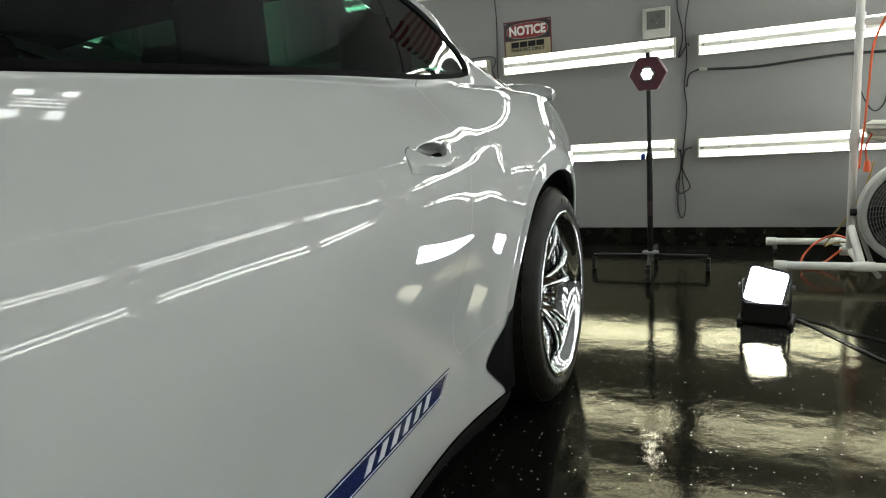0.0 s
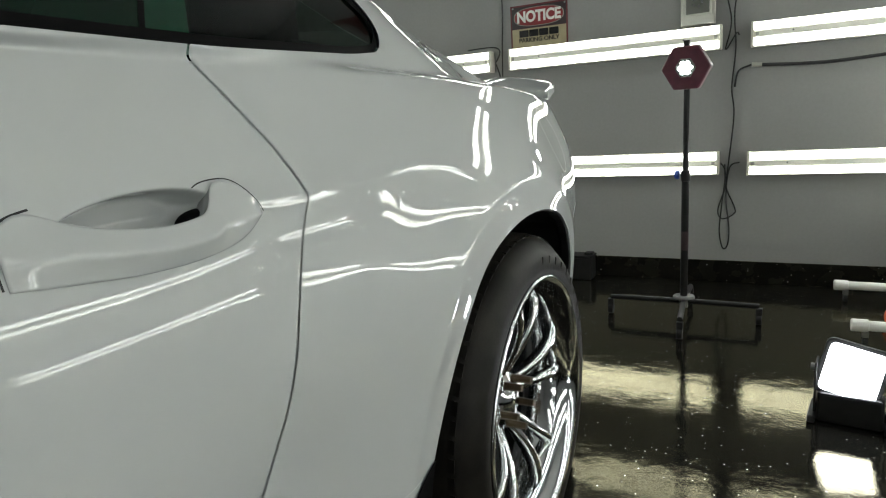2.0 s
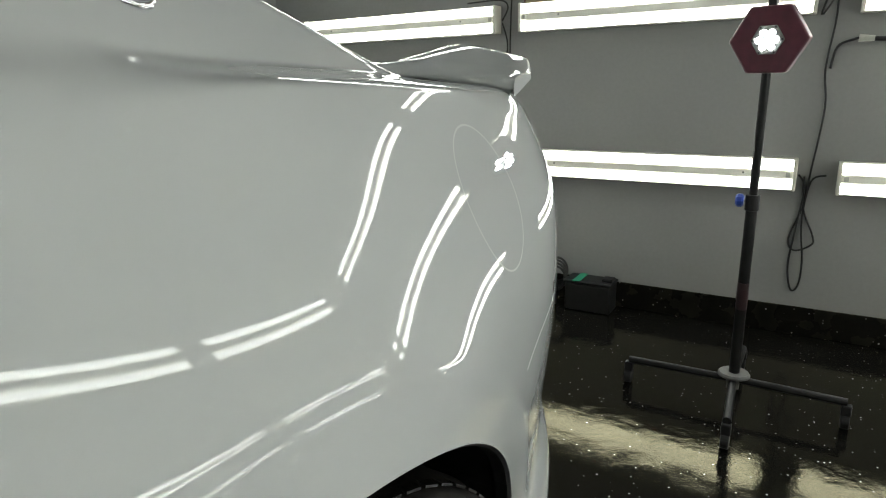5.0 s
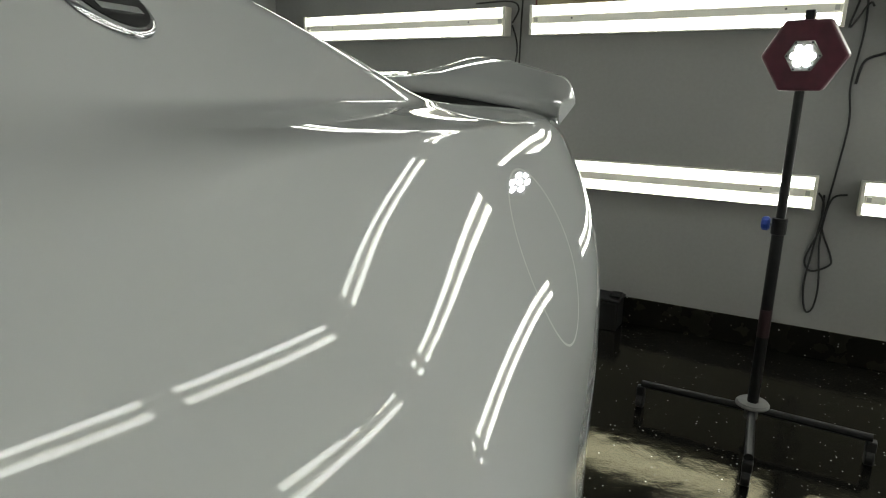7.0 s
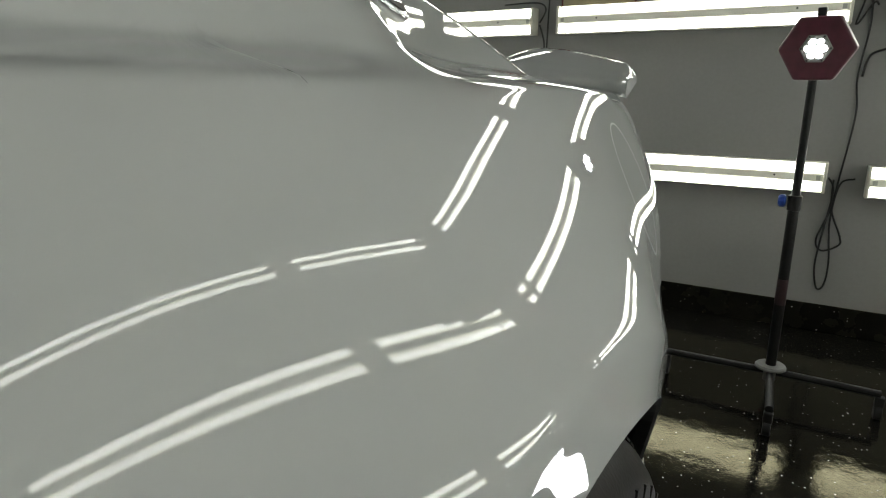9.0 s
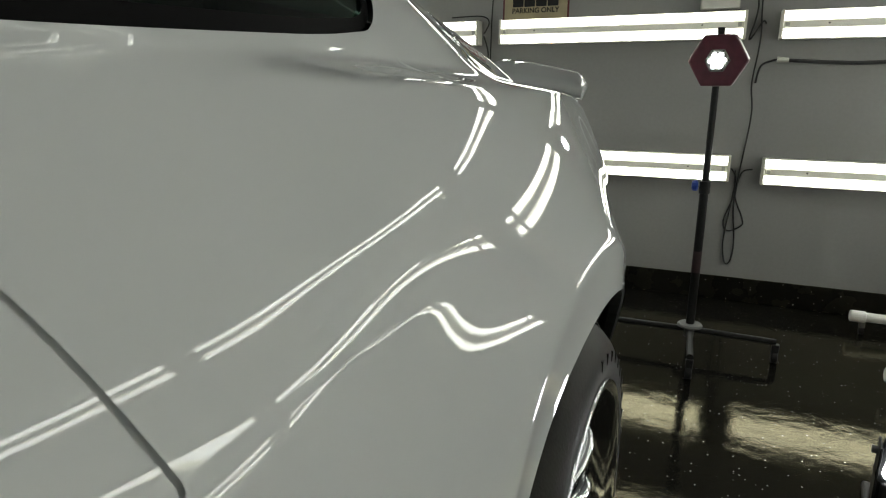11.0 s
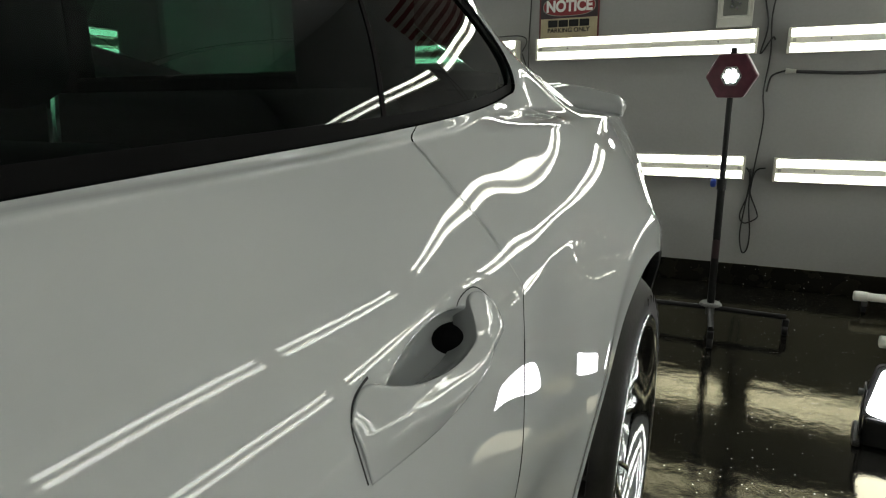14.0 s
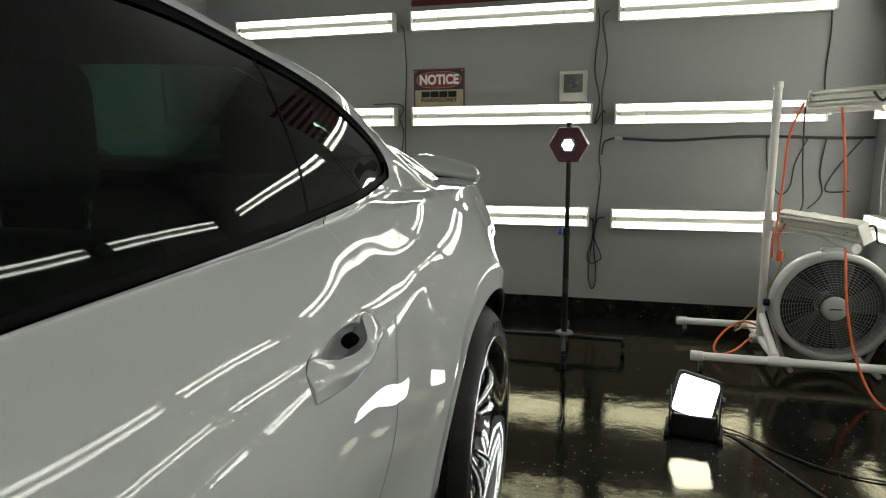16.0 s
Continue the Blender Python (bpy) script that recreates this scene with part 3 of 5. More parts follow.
def side(mirror):
    # door, its rows closest along the crease
    r = np.linspace(-1, 1, 251)[None, :]
    u = np.linspace(0, 1, 260)[:, None]
    y0, y1 = 0.12, 1.66
    ys = y0 + (y1 - y0) * u + 0 * r
    for _ in range(3):
        zc = crease_z(ys)
        zs = zc + np.where(r < 0, (zc - SILL) * -np.abs(r) ** 1.6, (belt(ys) - zc) * np.abs(r) ** 1.4)
        ys = y0 + (shut_rear(zs) - shut_gap(zs) - y0) * u
    door = skin("door", ys, zs, M_PAINT, car, mirror=mirror)
    v = rows_of(120)[None, :]
    zs = SILL + (1.06 - SILL) * v + 0 * np.linspace(0, 1, 3)[:, None]
    ys = shut_rear(zs) + np.linspace(-0.012, 0.012, 3)[:, None]
    skin("door_rebate", ys, zs, M_REBATE, car, mirror=mirror, inset=0.004)
    # quarter panel below the glass and behind it
    n_low = 210
    u = np.linspace(0, 1, 300)[:, None] ** 0.9
    v = rows_of(n_low)[None, :]
    ys = 1.66 + 0.5 * u + 0 * v
    for _ in range(3):
        zs = SILL + (dlo_low(np.minimum(ys, DLO_END)) - SILL) * v
        a = shut_rear(zs) + shut_gap(zs)
        ys = a + (DLO_END - a) * u
    ys, zs, keep = snap_arch(ys, zs, AY)
    skin("quarter_panel", ys, zs, M_PAINT, car, mirror=mirror, keep=keep)
    u = np.linspace(0, 1, 330)[:, None]
    u = 1 - (1 - u) ** 1.35
    v = rows_of(260, 0.25)[None, :]
    ys = DLO_END + (Y_REAR - DLO_END) * u + 0 * v
    zs = SILL + (top_edge(ys) - SILL) * v
    ys, zs, keep = snap_arch(ys, zs, AY)
    skin("rear_quarter", ys, zs, M_PAINT, car, mirror=mirror, keep=keep)
    # roof rail over the glass
    ys = np.linspace(0.15, DLO_END, 220)[:, None] + 0 * np.linspace(0, 1, 24)[None, :]
    v = rows_of(24, 0.3)[None, :]
    zs = glass_top(ys) + (top_edge(ys) - glass_top(ys)) * v
    skin("roof_rail", ys, zs, M_PAINT, car, mirror=mirror)
    # front wing
    u = np.linspace(0, 1, 150)[:, None]
    v = rows_of(120, 0.2)[None, :]
    ys = Y_FRONT + (0.115 - Y_FRONT) * u + 0 * v
    zs = SILL + (np.minimum(top_edge(ys), 1.06) - SILL) * v
    ys, zs, keep = snap_arch(ys, zs, FWY)
    skin("front_wing", ys, zs, M_PAINT, car, mirror=mirror, keep=keep)
    # black window surround, then the panes set inside it
    v = rows_of(10)[None, :]
    ys = np.linspace(0.2, DLO_END - 0.0005, 240)[:, None] + 0 * v
    lo, hi = dlo_low(ys), glass_top(ys)
    b0, b1 = np.minimum(lo + 0.013, (lo + hi) / 2), np.maximum(hi - 0.018, (lo + hi) / 2)
    skin("belt_seal", ys, lo + (b0 - lo) * v, M_BLACKTRIM, car, "black rubber belt seal", mirror=mirror, inset=0.006)
    skin("window_surround", ys, b1 + (hi - b1) * v, M_BLACKTRIM, car, "gloss black window surround", mirror=mirror, inset=0.006)
    v = rows_of(40)[None, :]
    for nm, a, b, off in (("door_glass", 0.24, None, -0.003), ("quarter_glass", None, DLO_END - 0.012, 0.003)):
        u = np.linspace(0, 1, 120)[:, None]
        ys = 1.65 + 0 * u + 0 * v
        zs = 1.15 + 0 * ys
        for _ in range(6):
            d = glass_split(zs) + off
            ys = (a + (d - a) * u) if b is None else (d + (b - d) * u)
            lo, hi = dlo_low(ys) + 0.009, glass_top(ys) - 0.010
            zs = lo + (np.maximum(hi, lo + 0.002) - lo) * v
        skin(nm, ys, zs, M_GLASS_DARK, car, "dark tinted glass", mirror=mirror, inset=0.010)
    v = rows_of(20)[None, :]
    zs = 1.085 + 0.29 * v + 0 * np.linspace(0, 1, 5)[:, None]
    ys = glass_split(zs) + np.linspace(-0.004, 0.004, 5)[:, None]
    skin("glass_seal", ys, zs, M_BLACKTRIM, car, "black rubber seal between the panes", mirror=mirror, inset=0.009)
    # black stone guard on the panel's lower corner before the wheel
    v = rows_of(40)[None, :]
    u = np.linspace(0, 1, 24)[:, None]
    zs = SILL + 0.001 + (0.455 - SILL) * v + 0 * u
    right = AY - np.sqrt(np.maximum(arch_radius(1.88, zs, AY) ** 2 - (zs - AZ) ** 2, 0)) - 0.0005
    left = np.minimum(guard(zs), right - 0.001)
    skin("stone_guard", left + (right - left) * u, zs, M_BLACKTRIM, car, "black stone guard before the wheel", mirror=mirror, inset=-0.003)
    # black sill skirt
    ys = np.linspace(FWY + ARCH, WY - ARCH + 0.02, 120)[:, None] + 0 * np.linspace(0, 1, 12)[None, :]
    v = rows_of(12)[None, :]
    zs = 0.11 + (SILL - 0.004 - 0.11) * v + 0 * ys
    skin("side_skirt", ys, zs, M_BLACK, car, "black plastic side skirt", mirror=mirror, inset=-0.004)
    return door


door_left = side(False)
side(True)


def top_panel(name, y0, y1, w0, w1, crown, material, label="", n=60, m=40, drop=0.0):
    """A panel between the two upper edges; w runs from -1 (left edge) to 1."""
    bm = bmesh.new()
    grid = []
    for i in range(n + 1):
        y = y0 + (y1 - y0) * i / n
        zt = float(top_edge(y)) - 0.0002
        half = float(flank(y, zt)) - XC
        row = []
        for j in range(m + 1):
            w = w0 + (w1 - w0) * j / m
            cz = crown(y) * (1 - abs(w) ** 2.2)
            row.append(bm.verts.new((XC - w * half, y, zt + cz - drop)))
        grid.append(row)
    for i in range(n):
        for j in range(m):
            bm.faces.new((grid[i][j], grid[i][j + 1], grid[i + 1][j + 1], grid[i + 1][j]))
    bmesh.ops.recalc_face_normals(bm, faces=bm.faces[:])
    if bm.faces[0].normal.z < 0:
        bmesh.ops.reverse_faces(bm, faces=bm.faces[:])
    return part(name, bm, material, car, label, smooth=True)


top_panel("bonnet", Y_FRONT, 0.10, -1, 1, lambda y: 0.05, M_PAINT)
top_panel("windscreen", 0.102, 0.86, -0.93, 0.93, lambda y: 0.06, M_GLASS_DARK, "dark glass windscreen")
top_panel("roof", 0.862, 1.78, -1, 1, lambda y: 0.035, M_PAINT)
top_panel("headliner", 0.80, 1.84, -0.97, 0.97, lambda y: 0.035, M_SEAT, "black headliner", drop=0.012)
top_panel("rear_window", 1.782, 2.72, -0.76, 0.76, lambda y: 0.035, M_GLASS_REAR, "heavily tinted rear window", drop=0.004)
top_panel("boot_lid", 2.722, Y_REAR, -1, 1, lambda y: 0.018, M_PAINT)
for a, b, y0, y1 in ((-1, -0.928, 0.10, 0.862), (0.928, 1, 0.10, 0.862), (-1, -0.756, 1.78, 2.722), (0.756, 1, 1.78, 2.722)):
    top_panel("pillar", y0, y1, a, b, (lambda y: 0.06) if y1 < 1 else (lambda y: 0.035), M_PAINT, m=8)


def end_cap(name, y, sgn, z0, bulge):
    """Closes the nose or the tail between the two flanks."""
    bm = bmesh.new()
    zt = float(top_edge(y))
    rows, cols = 24, 40
    grid = []
    for i in range(rows + 1):
        z = z0 + (zt - z0) * i / rows
        half = float(flank(y, z)) - XC
        row = []
        for j in range(cols + 1):
            w = -1 + 2 * j / cols
            row.append(bm.verts.new((XC + w * half, y + sgn * bulge * (1 - w * w) * (0.4 + 0.6 * math.sin(math.pi * i / rows)), z)))
        grid.append(row)
    for i in range(rows):
        for j in range(cols):
            bm.faces.new((grid[i][j], grid[i][j + 1], grid[i + 1][j + 1], grid[i + 1][j]))
    bmesh.ops.recalc_face_normals(bm, faces=bm.faces[:])
    if bm.faces[0].normal.y * sgn < 0:
        bmesh.ops.reverse_faces(bm, faces=bm.faces[:])
    return part(name, bm, M_PAINT, car, smooth=True)


end_cap("rear_bumper", Y_REAR, 1, SILL, 0.06)
end_cap("front_bumper", Y_FRONT, -1, SILL, 0.14)
part("underbody", box(XC - 0.70, XC + 0.70, Y_FRONT + 0.15, Y_REAR - 0.45, 0.15, SILL + 0.01, 0.01), M_BLACK, car)
for sx in (-1, 1):
    for k in range(3):
        x = XC + sx * (0.36 + 0.11 * k)
        part("tail_lamp", box(x - 0.025, x + 0.025, Y_REAR + 0.03, Y_REAR + 0.06, 0.78, 0.95, 0.006), M_REDLENS, car, "red tail lamp bar")
    part("headlamp", box(XC + sx * 0.46 - 0.12, XC + sx * 0.46 + 0.12, Y_FRONT - 0.115, Y_FRONT - 0.03, 0.60, 0.66, 0.012), M_LENS, car, "clear headlamp")
part("grille", box(XC - 0.42, XC + 0.42, Y_FRONT - 0.15, Y_FRONT - 0.08, 0.38, 0.56, 0.02), M_BLACK, car, "black mesh grille")


def seat(x, y, rear=False):
    """Backrest, cushion and headrest in black cloth; y: rear face of the headrest."""
    ob = new("seat")
    ob.parent = car
    ob["label"] = "black cloth car seat with headrest"
    w = 0.25
    bm = bmesh.new()
    join(bm, box(x - w, x + w, y - 0.20, y - 0.06, 0.45, 1.065, 0.05, 4))
    for v in bm.verts:
        k = (v.co.z - 0.45) / 0.65
        v.co.y -= 0.16 * (1 - k)
        v.co.x = x + (v.co.x - x) * (1 - 0.22 * k ** 3)
    part("backrest", bm, M_SEAT, ob, smooth=True)
    part("cushion", box(x - w, x + w, y - 0.80, y - 0.24, 0.36, 0.52, 0.05, 4), M_SEAT, ob, smooth=True)
    part("headrest", box(x - 0.115, x + 0.115, y - 0.19, y - 0.09, 1.098, 1.315, 0.045, 4), M_SEAT, ob, smooth=True)
    for sx in (-1, 1):
        part("headrest_post", rod((x + sx * 0.086, y - 0.12, 1.05), (x + sx * 0.086, y - 0.115, 1.12), 0.006, 10), M_CHROME, ob)
    return ob


seat(-0.50, 1.575)
seat(2 * XC + 0.50, 1.575)
part("rear_bench", box(-1.52, -0.37, 1.98, 2.12, 0.45, 1.12, 0.05, 4), M_SEAT, car, "black cloth rear seat back", smooth=True)
for x in (-0.50, 2 * XC + 0.50):
    part("rear_headrest", box(x - 0.10, x + 0.14, 2.05, 2.15, 1.10, 1.34, 0.04, 4), M_SEAT, car, "black rear headrest", smooth=True)
part("parcel_shelf", box(-1.55, -0.34, 2.08, 2.52, 1.115, 1.155, 0.01), M_SEAT, car, "black parcel shelf")
part("cabin_floor", box(-1.62, -0.27, 0.15, 2.08, 0.28, 0.33), M_SEAT, car)
part("dashboard", box(-1.60, -0.29, 0.18, 0.48, 0.62, 0.98, 0.06, 3), M_SEAT, car, "black dashboard")
part("boot_wall", box(-1.60, -0.29, 2.56, 2.58, 0.3, 1.13), M_SEAT, car)
for sx in (-1, 1):
    a, b = sorted((XC + sx * 0.80, XC + sx * 0.84))
    part("inner_door_panel", box(a, b, 0.15, 2.40, 0.25, 1.055, 0.012), M_SEAT, car)
wheel_s = part("steering_wheel", lathe([(0.180 + 0.014 * math.cos(a), 0.014 * math.sin(a)) for a in [2 * math.pi * k / 12 for k in range(13)]], 40, "Y", (-0.52, 0.70, 0.92)), M_SEAT, car, "black steering wheel", smooth=True)
part("steering_hub", box(-0.69, -0.35, 0.69, 0.73, 0.895, 0.945, 0.012), M_SEAT, wheel_s)


def liner(wy, mirror):
    """Black inner arch round a wheel."""
    bm = bmesh.new()
    grid = []
    for i in range(41):
        a = math.radians(-15 + 210 * i / 40)
        ra = float(arch_radius(wy + math.cos(a), AZ + math.sin(a), wy))
        row = []
        for k, (r, dx) in enumerate(((ra + 0.001, 0.0), (ra - 0.003, -0.004), (ra - 0.003, -0.02), (ra + 0.005, -0.03), (ra + 0.005, -0.34), (0.0, -0.345))):
            y, z = wy + r * math.cos(a), AZ + r * math.sin(a)
            x = float(flank(wy + ra * math.cos(a), max(AZ + ra * math.sin(a), SILL))) + dx if k < 4 else X0 + dx
            row.append(bm.verts.new((2 * XC - x if mirror else x, y, z)))
        grid.append(row)
    for i in range(40):
        for j in range(5):
            bm.faces.new((grid[i][j], grid[i][j + 1], grid[i + 1][j + 1], grid[i + 1][j]))
    return part("wheel_arch_liner", bm, M_BLACK, car, "black inner wheel arch")


def make_wheel(m, mirror):
    """A wheel whose outer face looks towards +x from its centre."""
    hub = new("wheel")
    hub.parent = car
    hub.matrix_basis = m
    R = WR
    prof = [(0.268, -0.012), (0.282, 0.000), (0.300, 0.006), (0.322, 0.004), (0.340, -0.006), (0.355, -0.020), (0.366, -0.036), (R, -0.055), (R, -0.23), (0.360, -0.262), (0.32, -0.28), (0.262, -0.27)]
    part("tyre", lathe(prof, 96), M_RUBBER, hub, smooth=True)
    # tread grooves: raised blocks round the shoulder
    bm = bmesh.new()
    for k in range(72):
        a = 2 * math.pi * k / 72
        for dx0, dx1 in ((-0.088, -0.030), (-0.150, -0.098), (-0.215, -0.160)):
            c = []
            for da, rr in ((-0.032, R - 0.002), (0.032, R - 0.002)):
                for dx in (dx0, dx1):
                    for up in (0, 0.0028):
                        r = rr + up - (0.006 if dx > -0.04 else 0)
                        tw = a + da + (0.02 if dx > -0.06 else -0.01)
                        c.append(bm.verts.new((dx, r * math.cos(tw), r * math.sin(tw))))
            for f in ((0, 2, 3, 1), (4, 5, 7, 6), (1, 3, 7, 5), (0, 1, 5, 4), (2, 6, 7, 3)):
                bm.faces.new([c[i] for i in f])
    bmesh.ops.recalc_face_normals(bm, faces=bm.faces[:])
    part("tread", bm, M_RUBBER, hub)
    for k in range(44):
        if k % 22 > 9:
            continue
        a = 2 * math.pi * k / 44
        bm = box(-0.0005, 0.0064, -0.004, 0.004, -0.008, 0.008, 0.001)
        bmesh.ops.rotate(bm, verts=bm.verts[:], cent=(0, 0, 0), matrix=Matrix.Rotation(a - math.pi / 2, 3, "X"))
        bmesh.ops.translate(bm, verts=bm.verts[:], vec=(0, 0.316 * math.cos(a), 0.316 * math.sin(a)))
        part("sidewall_bar", bm, M_RUBBER, hub)
    rim = [(0.258, -0.26), (0.276, -0.262), (0.276, -0.25), (0.246, -0.22), (0.236, -0.12), (0.244, -0.050), (0.262, -0.030), (0.272, -0.012), (0.281, -0.003), (0.284, 0.003), (0.281, 0.007), (0.274, 0.006), (0.266, -0.002), (0.261, -0.014), (0.256, -0.030), (0.246, -0.040)]
    part("rim", lathe(rim, 96), M_CHROME, hub, "polished chrome rim", smooth=True)
    # ten paired spokes, deep at the hub and sweeping out to the rim
    shape = [(-1, -0.9), (-1, 0.0), (-0.88, 0.35), (-0.6, 0.58), (0.0, 0.66), (0.6, 0.58), (0.88, 0.35), (1, 0.0), (1, -0.9)]
    for k in range(10):
        bm = bmesh.new()
        pair, sgn = divmod(k, 2)
        a0 = 2 * math.pi * pair / 5 + (0.16 if sgn else -0.16)
        a1 = 2 * math.pi * pair / 5 + (0.27 if sgn else -0.27)
        secs = []
        for i in range(17):
            t = i / 16
            r = 0.050 + (0.250 - 0.050) * t
            a = a0 + (a1 - a0) * t ** 1.5
            x = -0.098 + 0.062 * math.sin(math.pi / 2 * min(1, 1.25 * t)) - 0.016 * max(0, (t - 0.8) / 0.2) ** 2
            w = 0.0155 - 0.006 * math.sin(math.pi * t)
            e_r, e_t = Vector((0, math.cos(a), math.sin(a))), Vector((0, -math.sin(a), math.cos(a)))
            c = e_r * r + Vector((x, 0, 0))
            secs.append([bm.verts.new(c + e_t * (w * p) + Vector((0.018 * q, 0, 0))) for p, q in shape])
        n = len(shape)
        for s0, s1 in zip(secs, secs[1:]):
            for i in range(n):
                bm.faces.new((s0[i], s0[(i + 1) % n], s1[(i + 1) % n], s1[i]))
        bm.faces.new(secs[0])
        bm.faces.new(secs[-1][::-1])
        bmesh.ops.recalc_face_normals(bm, faces=bm.faces[:])
        part("spoke", bm, M_CHROME, hub, "polished chrome spoke", smooth=True)
    part("hub_cap", lathe([(0.0, -0.060), (0.026, -0.061), (0.031, -0.068), (0.062, -0.080), (0.072, -0.088), (0.072, -0.125), (0.0, -0.128)], 40), M_CHROME, hub, smooth=True)
    for k in range(5):
        a = 2 * math.pi * (k + 0.5) / 5
        c = Vector((-0.085, 0.052 * math.cos(a), 0.052 * math.sin(a)))
        part("lug_nut", rod(c, c + Vector((0.052, 0, 0)), 0.0095, 8, 0.008), M_BRONZE, hub, "dull bronze lug nut")
    part("brake_disc", lathe([(0.07, -0.145), (0.185, -0.145), (0.185, -0.17), (0.07, -0.17)], 48), M_DISC, hub, "dark steel brake disc", smooth=False)
    part("brake_caliper", box(-0.20, -0.135, 0.10, 0.19, -0.09, 0.09, 0.012), M_BLACK, hub)
    return hub


for wy in (WY, FWY):
    for mirror in (False, True):
        liner(AY if wy == WY else wy, mirror)
        xw = X0 + 0.036 if wy == WY else float(flank(FWY, 0.74)) - 0.02
        if mirror:
            make_wheel(pose(2 * XC - xw, wy, WZ, 0, 0, 180), True)
        else:
            make_wheel(pose(xw, wy, WZ, 12, 0, 0), False)


def ribbon(name, path, width, material, label="", parent=None):
    """A thin line laid along the side through (y, z) points."""
    p = np.array(path)
    d = np.gradient(p, axis=0)
    d /= np.linalg.norm(d, axis=1, keepdims=True)
    n = np.stack([-d[:, 1], d[:, 0]], -1)
    q = np.linspace(-width / 2, width / 2, 3)[None, :]
    return skin(name, p[:, :1] + n[:, :1] * q, p[:, 1:] + n[:, 1:] * q, material, parent or car, label, inset=-0.0004)


# door handle: a ridged strap whose upper face is cut away over the finger bowl
strap_top = Spline([(1.33, 0.916), (1.342, 0.926), (1.362, 0.929), (1.377, 0.922), (1.40, 0.9135), (1.43, 0.9075), (1.465, 0.9045), (1.495, 0.9065), (1.512, 0.912), (1.522, 0.921), (1.532, 0.930), (1.547, 0.934), (1.562, 0.931), (1.576, 0.921), (1.588, 0.905)])
strap_low = Spline([(1.33, 0.880), (1.40, 0.872), (1.46, 0.868), (1.52, 0.871), (1.56, 0.881), (1.588, 0.897)])
strap_out = Spline([(1.33, 0.0015), (1.352, 0.007), (1.40, 0.014), (1.46, 0.0185), (1.52, 0.0185), (1.555, 0.014), (1.577, 0.008), (1.588, 0.0015)])


def plain_side(y, z):
    """The side without the bowl."""
    return float(lower_side(y, z) + swell(y, z))


def handle():
    bm = bmesh.new()
    secs = []
    n = 90
    for i in range(n + 1):
        y = 1.3315 + (1.5875 - 1.3315) * i / n
        zt, zb, out = float(strap_top(y)), float(strap_low(y)), float(strap_out(y))
        zp = min(0.897, 0.5 * (zt + zb))

        def stand(z):
            # a rounded ridge: the upper face slopes out from the door, the lower one back in
            q = (z - zp) / (0.938 - zp) if z > zp else (zp - z) / (zp - zb + 0.002)
            return out * (1.06 - math.sqrt(q * q * 0.96 + 0.0036))

        ring = [(zt - 0.012, -0.016), (zt - 0.006, stand(zt) - 0.010), (zt - 0.0022, stand(zt) - 0.0035), (zt - 0.0006, stand(zt) - 0.0012)]
        m = 22
        ring += [(zt + (zb - zt) * k / m, stand(zt + (zb - zt) * k / m)) for k in range(m + 1)]
        ring += [(zb + 0.001, -0.003), (zb + 0.006, -0.014)]
        secs.append([bm.verts.new((plain_side(y, max(z, 0.87)) + o, y, z)) for z, o in ring])
    m = len(secs[0])
    for s0, s1 in zip(secs, secs[1:]):
        for i in range(m):
            bm.faces.new((s0[i], s0[(i + 1) % m], s1[(i + 1) % m], s1[i]))
    bm.faces.new(secs[0])
    bm.faces.new(secs[-1][::-1])
    bmesh.ops.recalc_face_normals(bm, faces=bm.faces[:])
    for f in bm.faces:
        f.smooth = len(f.verts) == 4
    strap = part("door_handle", bm, M_PAINT, door_left, "white painted pull handle")
    # fine gaps round the rear and front ends
    for nm, pts, w in (("handle_gap", [(1.514, 0.931), (1.526, 0.935), (1.547, 0.9365), (1.564, 0.9335), (1.578, 0.9235), (1.588, 0.910), (1.5915, 0.899)], 0.0013),
                       ("handle_gap", [(1.364, 0.932), (1.352, 0.930), (1.340, 0.9255), (1.332, 0.917), (1.3285, 0.905), (1.328, 0.882)], 0.0017)):
        gy, gz = Spline(list(enumerate(q[0] for q in pts))), Spline(list(enumerate(q[1] for q in pts)))
        u = np.linspace(0, len(pts) - 1, 60)
        ribbon(nm, np.stack([gy(u), gz(u)], -1), w, M_BLACK, "fine dark gap round the door handle", parent=door_left)
    # solid black ellipsoid in place of the shaded hollow behind the strap
    x = plain_side(1.52, 0.90)
    bm = bmesh.new()
    bmesh.ops.create_uvsphere(bm, u_segments=24, v_segments=16, radius=1.0)
    for v in bm.verts:
        v.co = Vector((x - 0.018 + 0.024 * v.co.x, 1.530 + 0.031 * v.co.y, 0.890 + 0.021 * math.copysign(abs(v.co.z) ** 0.7, v.co.z)))
    part("pocket_shade", bm, M_SEAT, strap, "black body for the shade in the opening behind the handle", smooth=True)
    return strap


handle()


# spoiler: a swept blade whose ends come forward round the corners of the boot
lead_y = Spline([(0.0, 3.15), (0.3, 3.145), (0.5, 3.12), (0.68, 3.10), (0.75, 3.055), (0.80, 3.0), (0.815, 2.975)])
lead_z = Spline([(0.0, 1.084), (0.3, 1.082), (0.5, 1.078), (0.68, 1.060), (0.75, 1.054), (0.815, 1.047)])
trail_y = Spline([(0.0, 3.41), (0.3, 3.385), (0.485, 3.33), (0.65, 3.225), (0.74, 3.155), (0.785, 3.10), (0.815, 3.04)])
trail_z = Spline([(0.0, 1.116), (0.2, 1.116), (0.38, 1.115), (0.43, 1.119), (0.47, 1.136), (0.51, 1.142), (0.65, 1.126), (0.74, 1.108), (0.785, 1.094), (0.815, 1.070)])


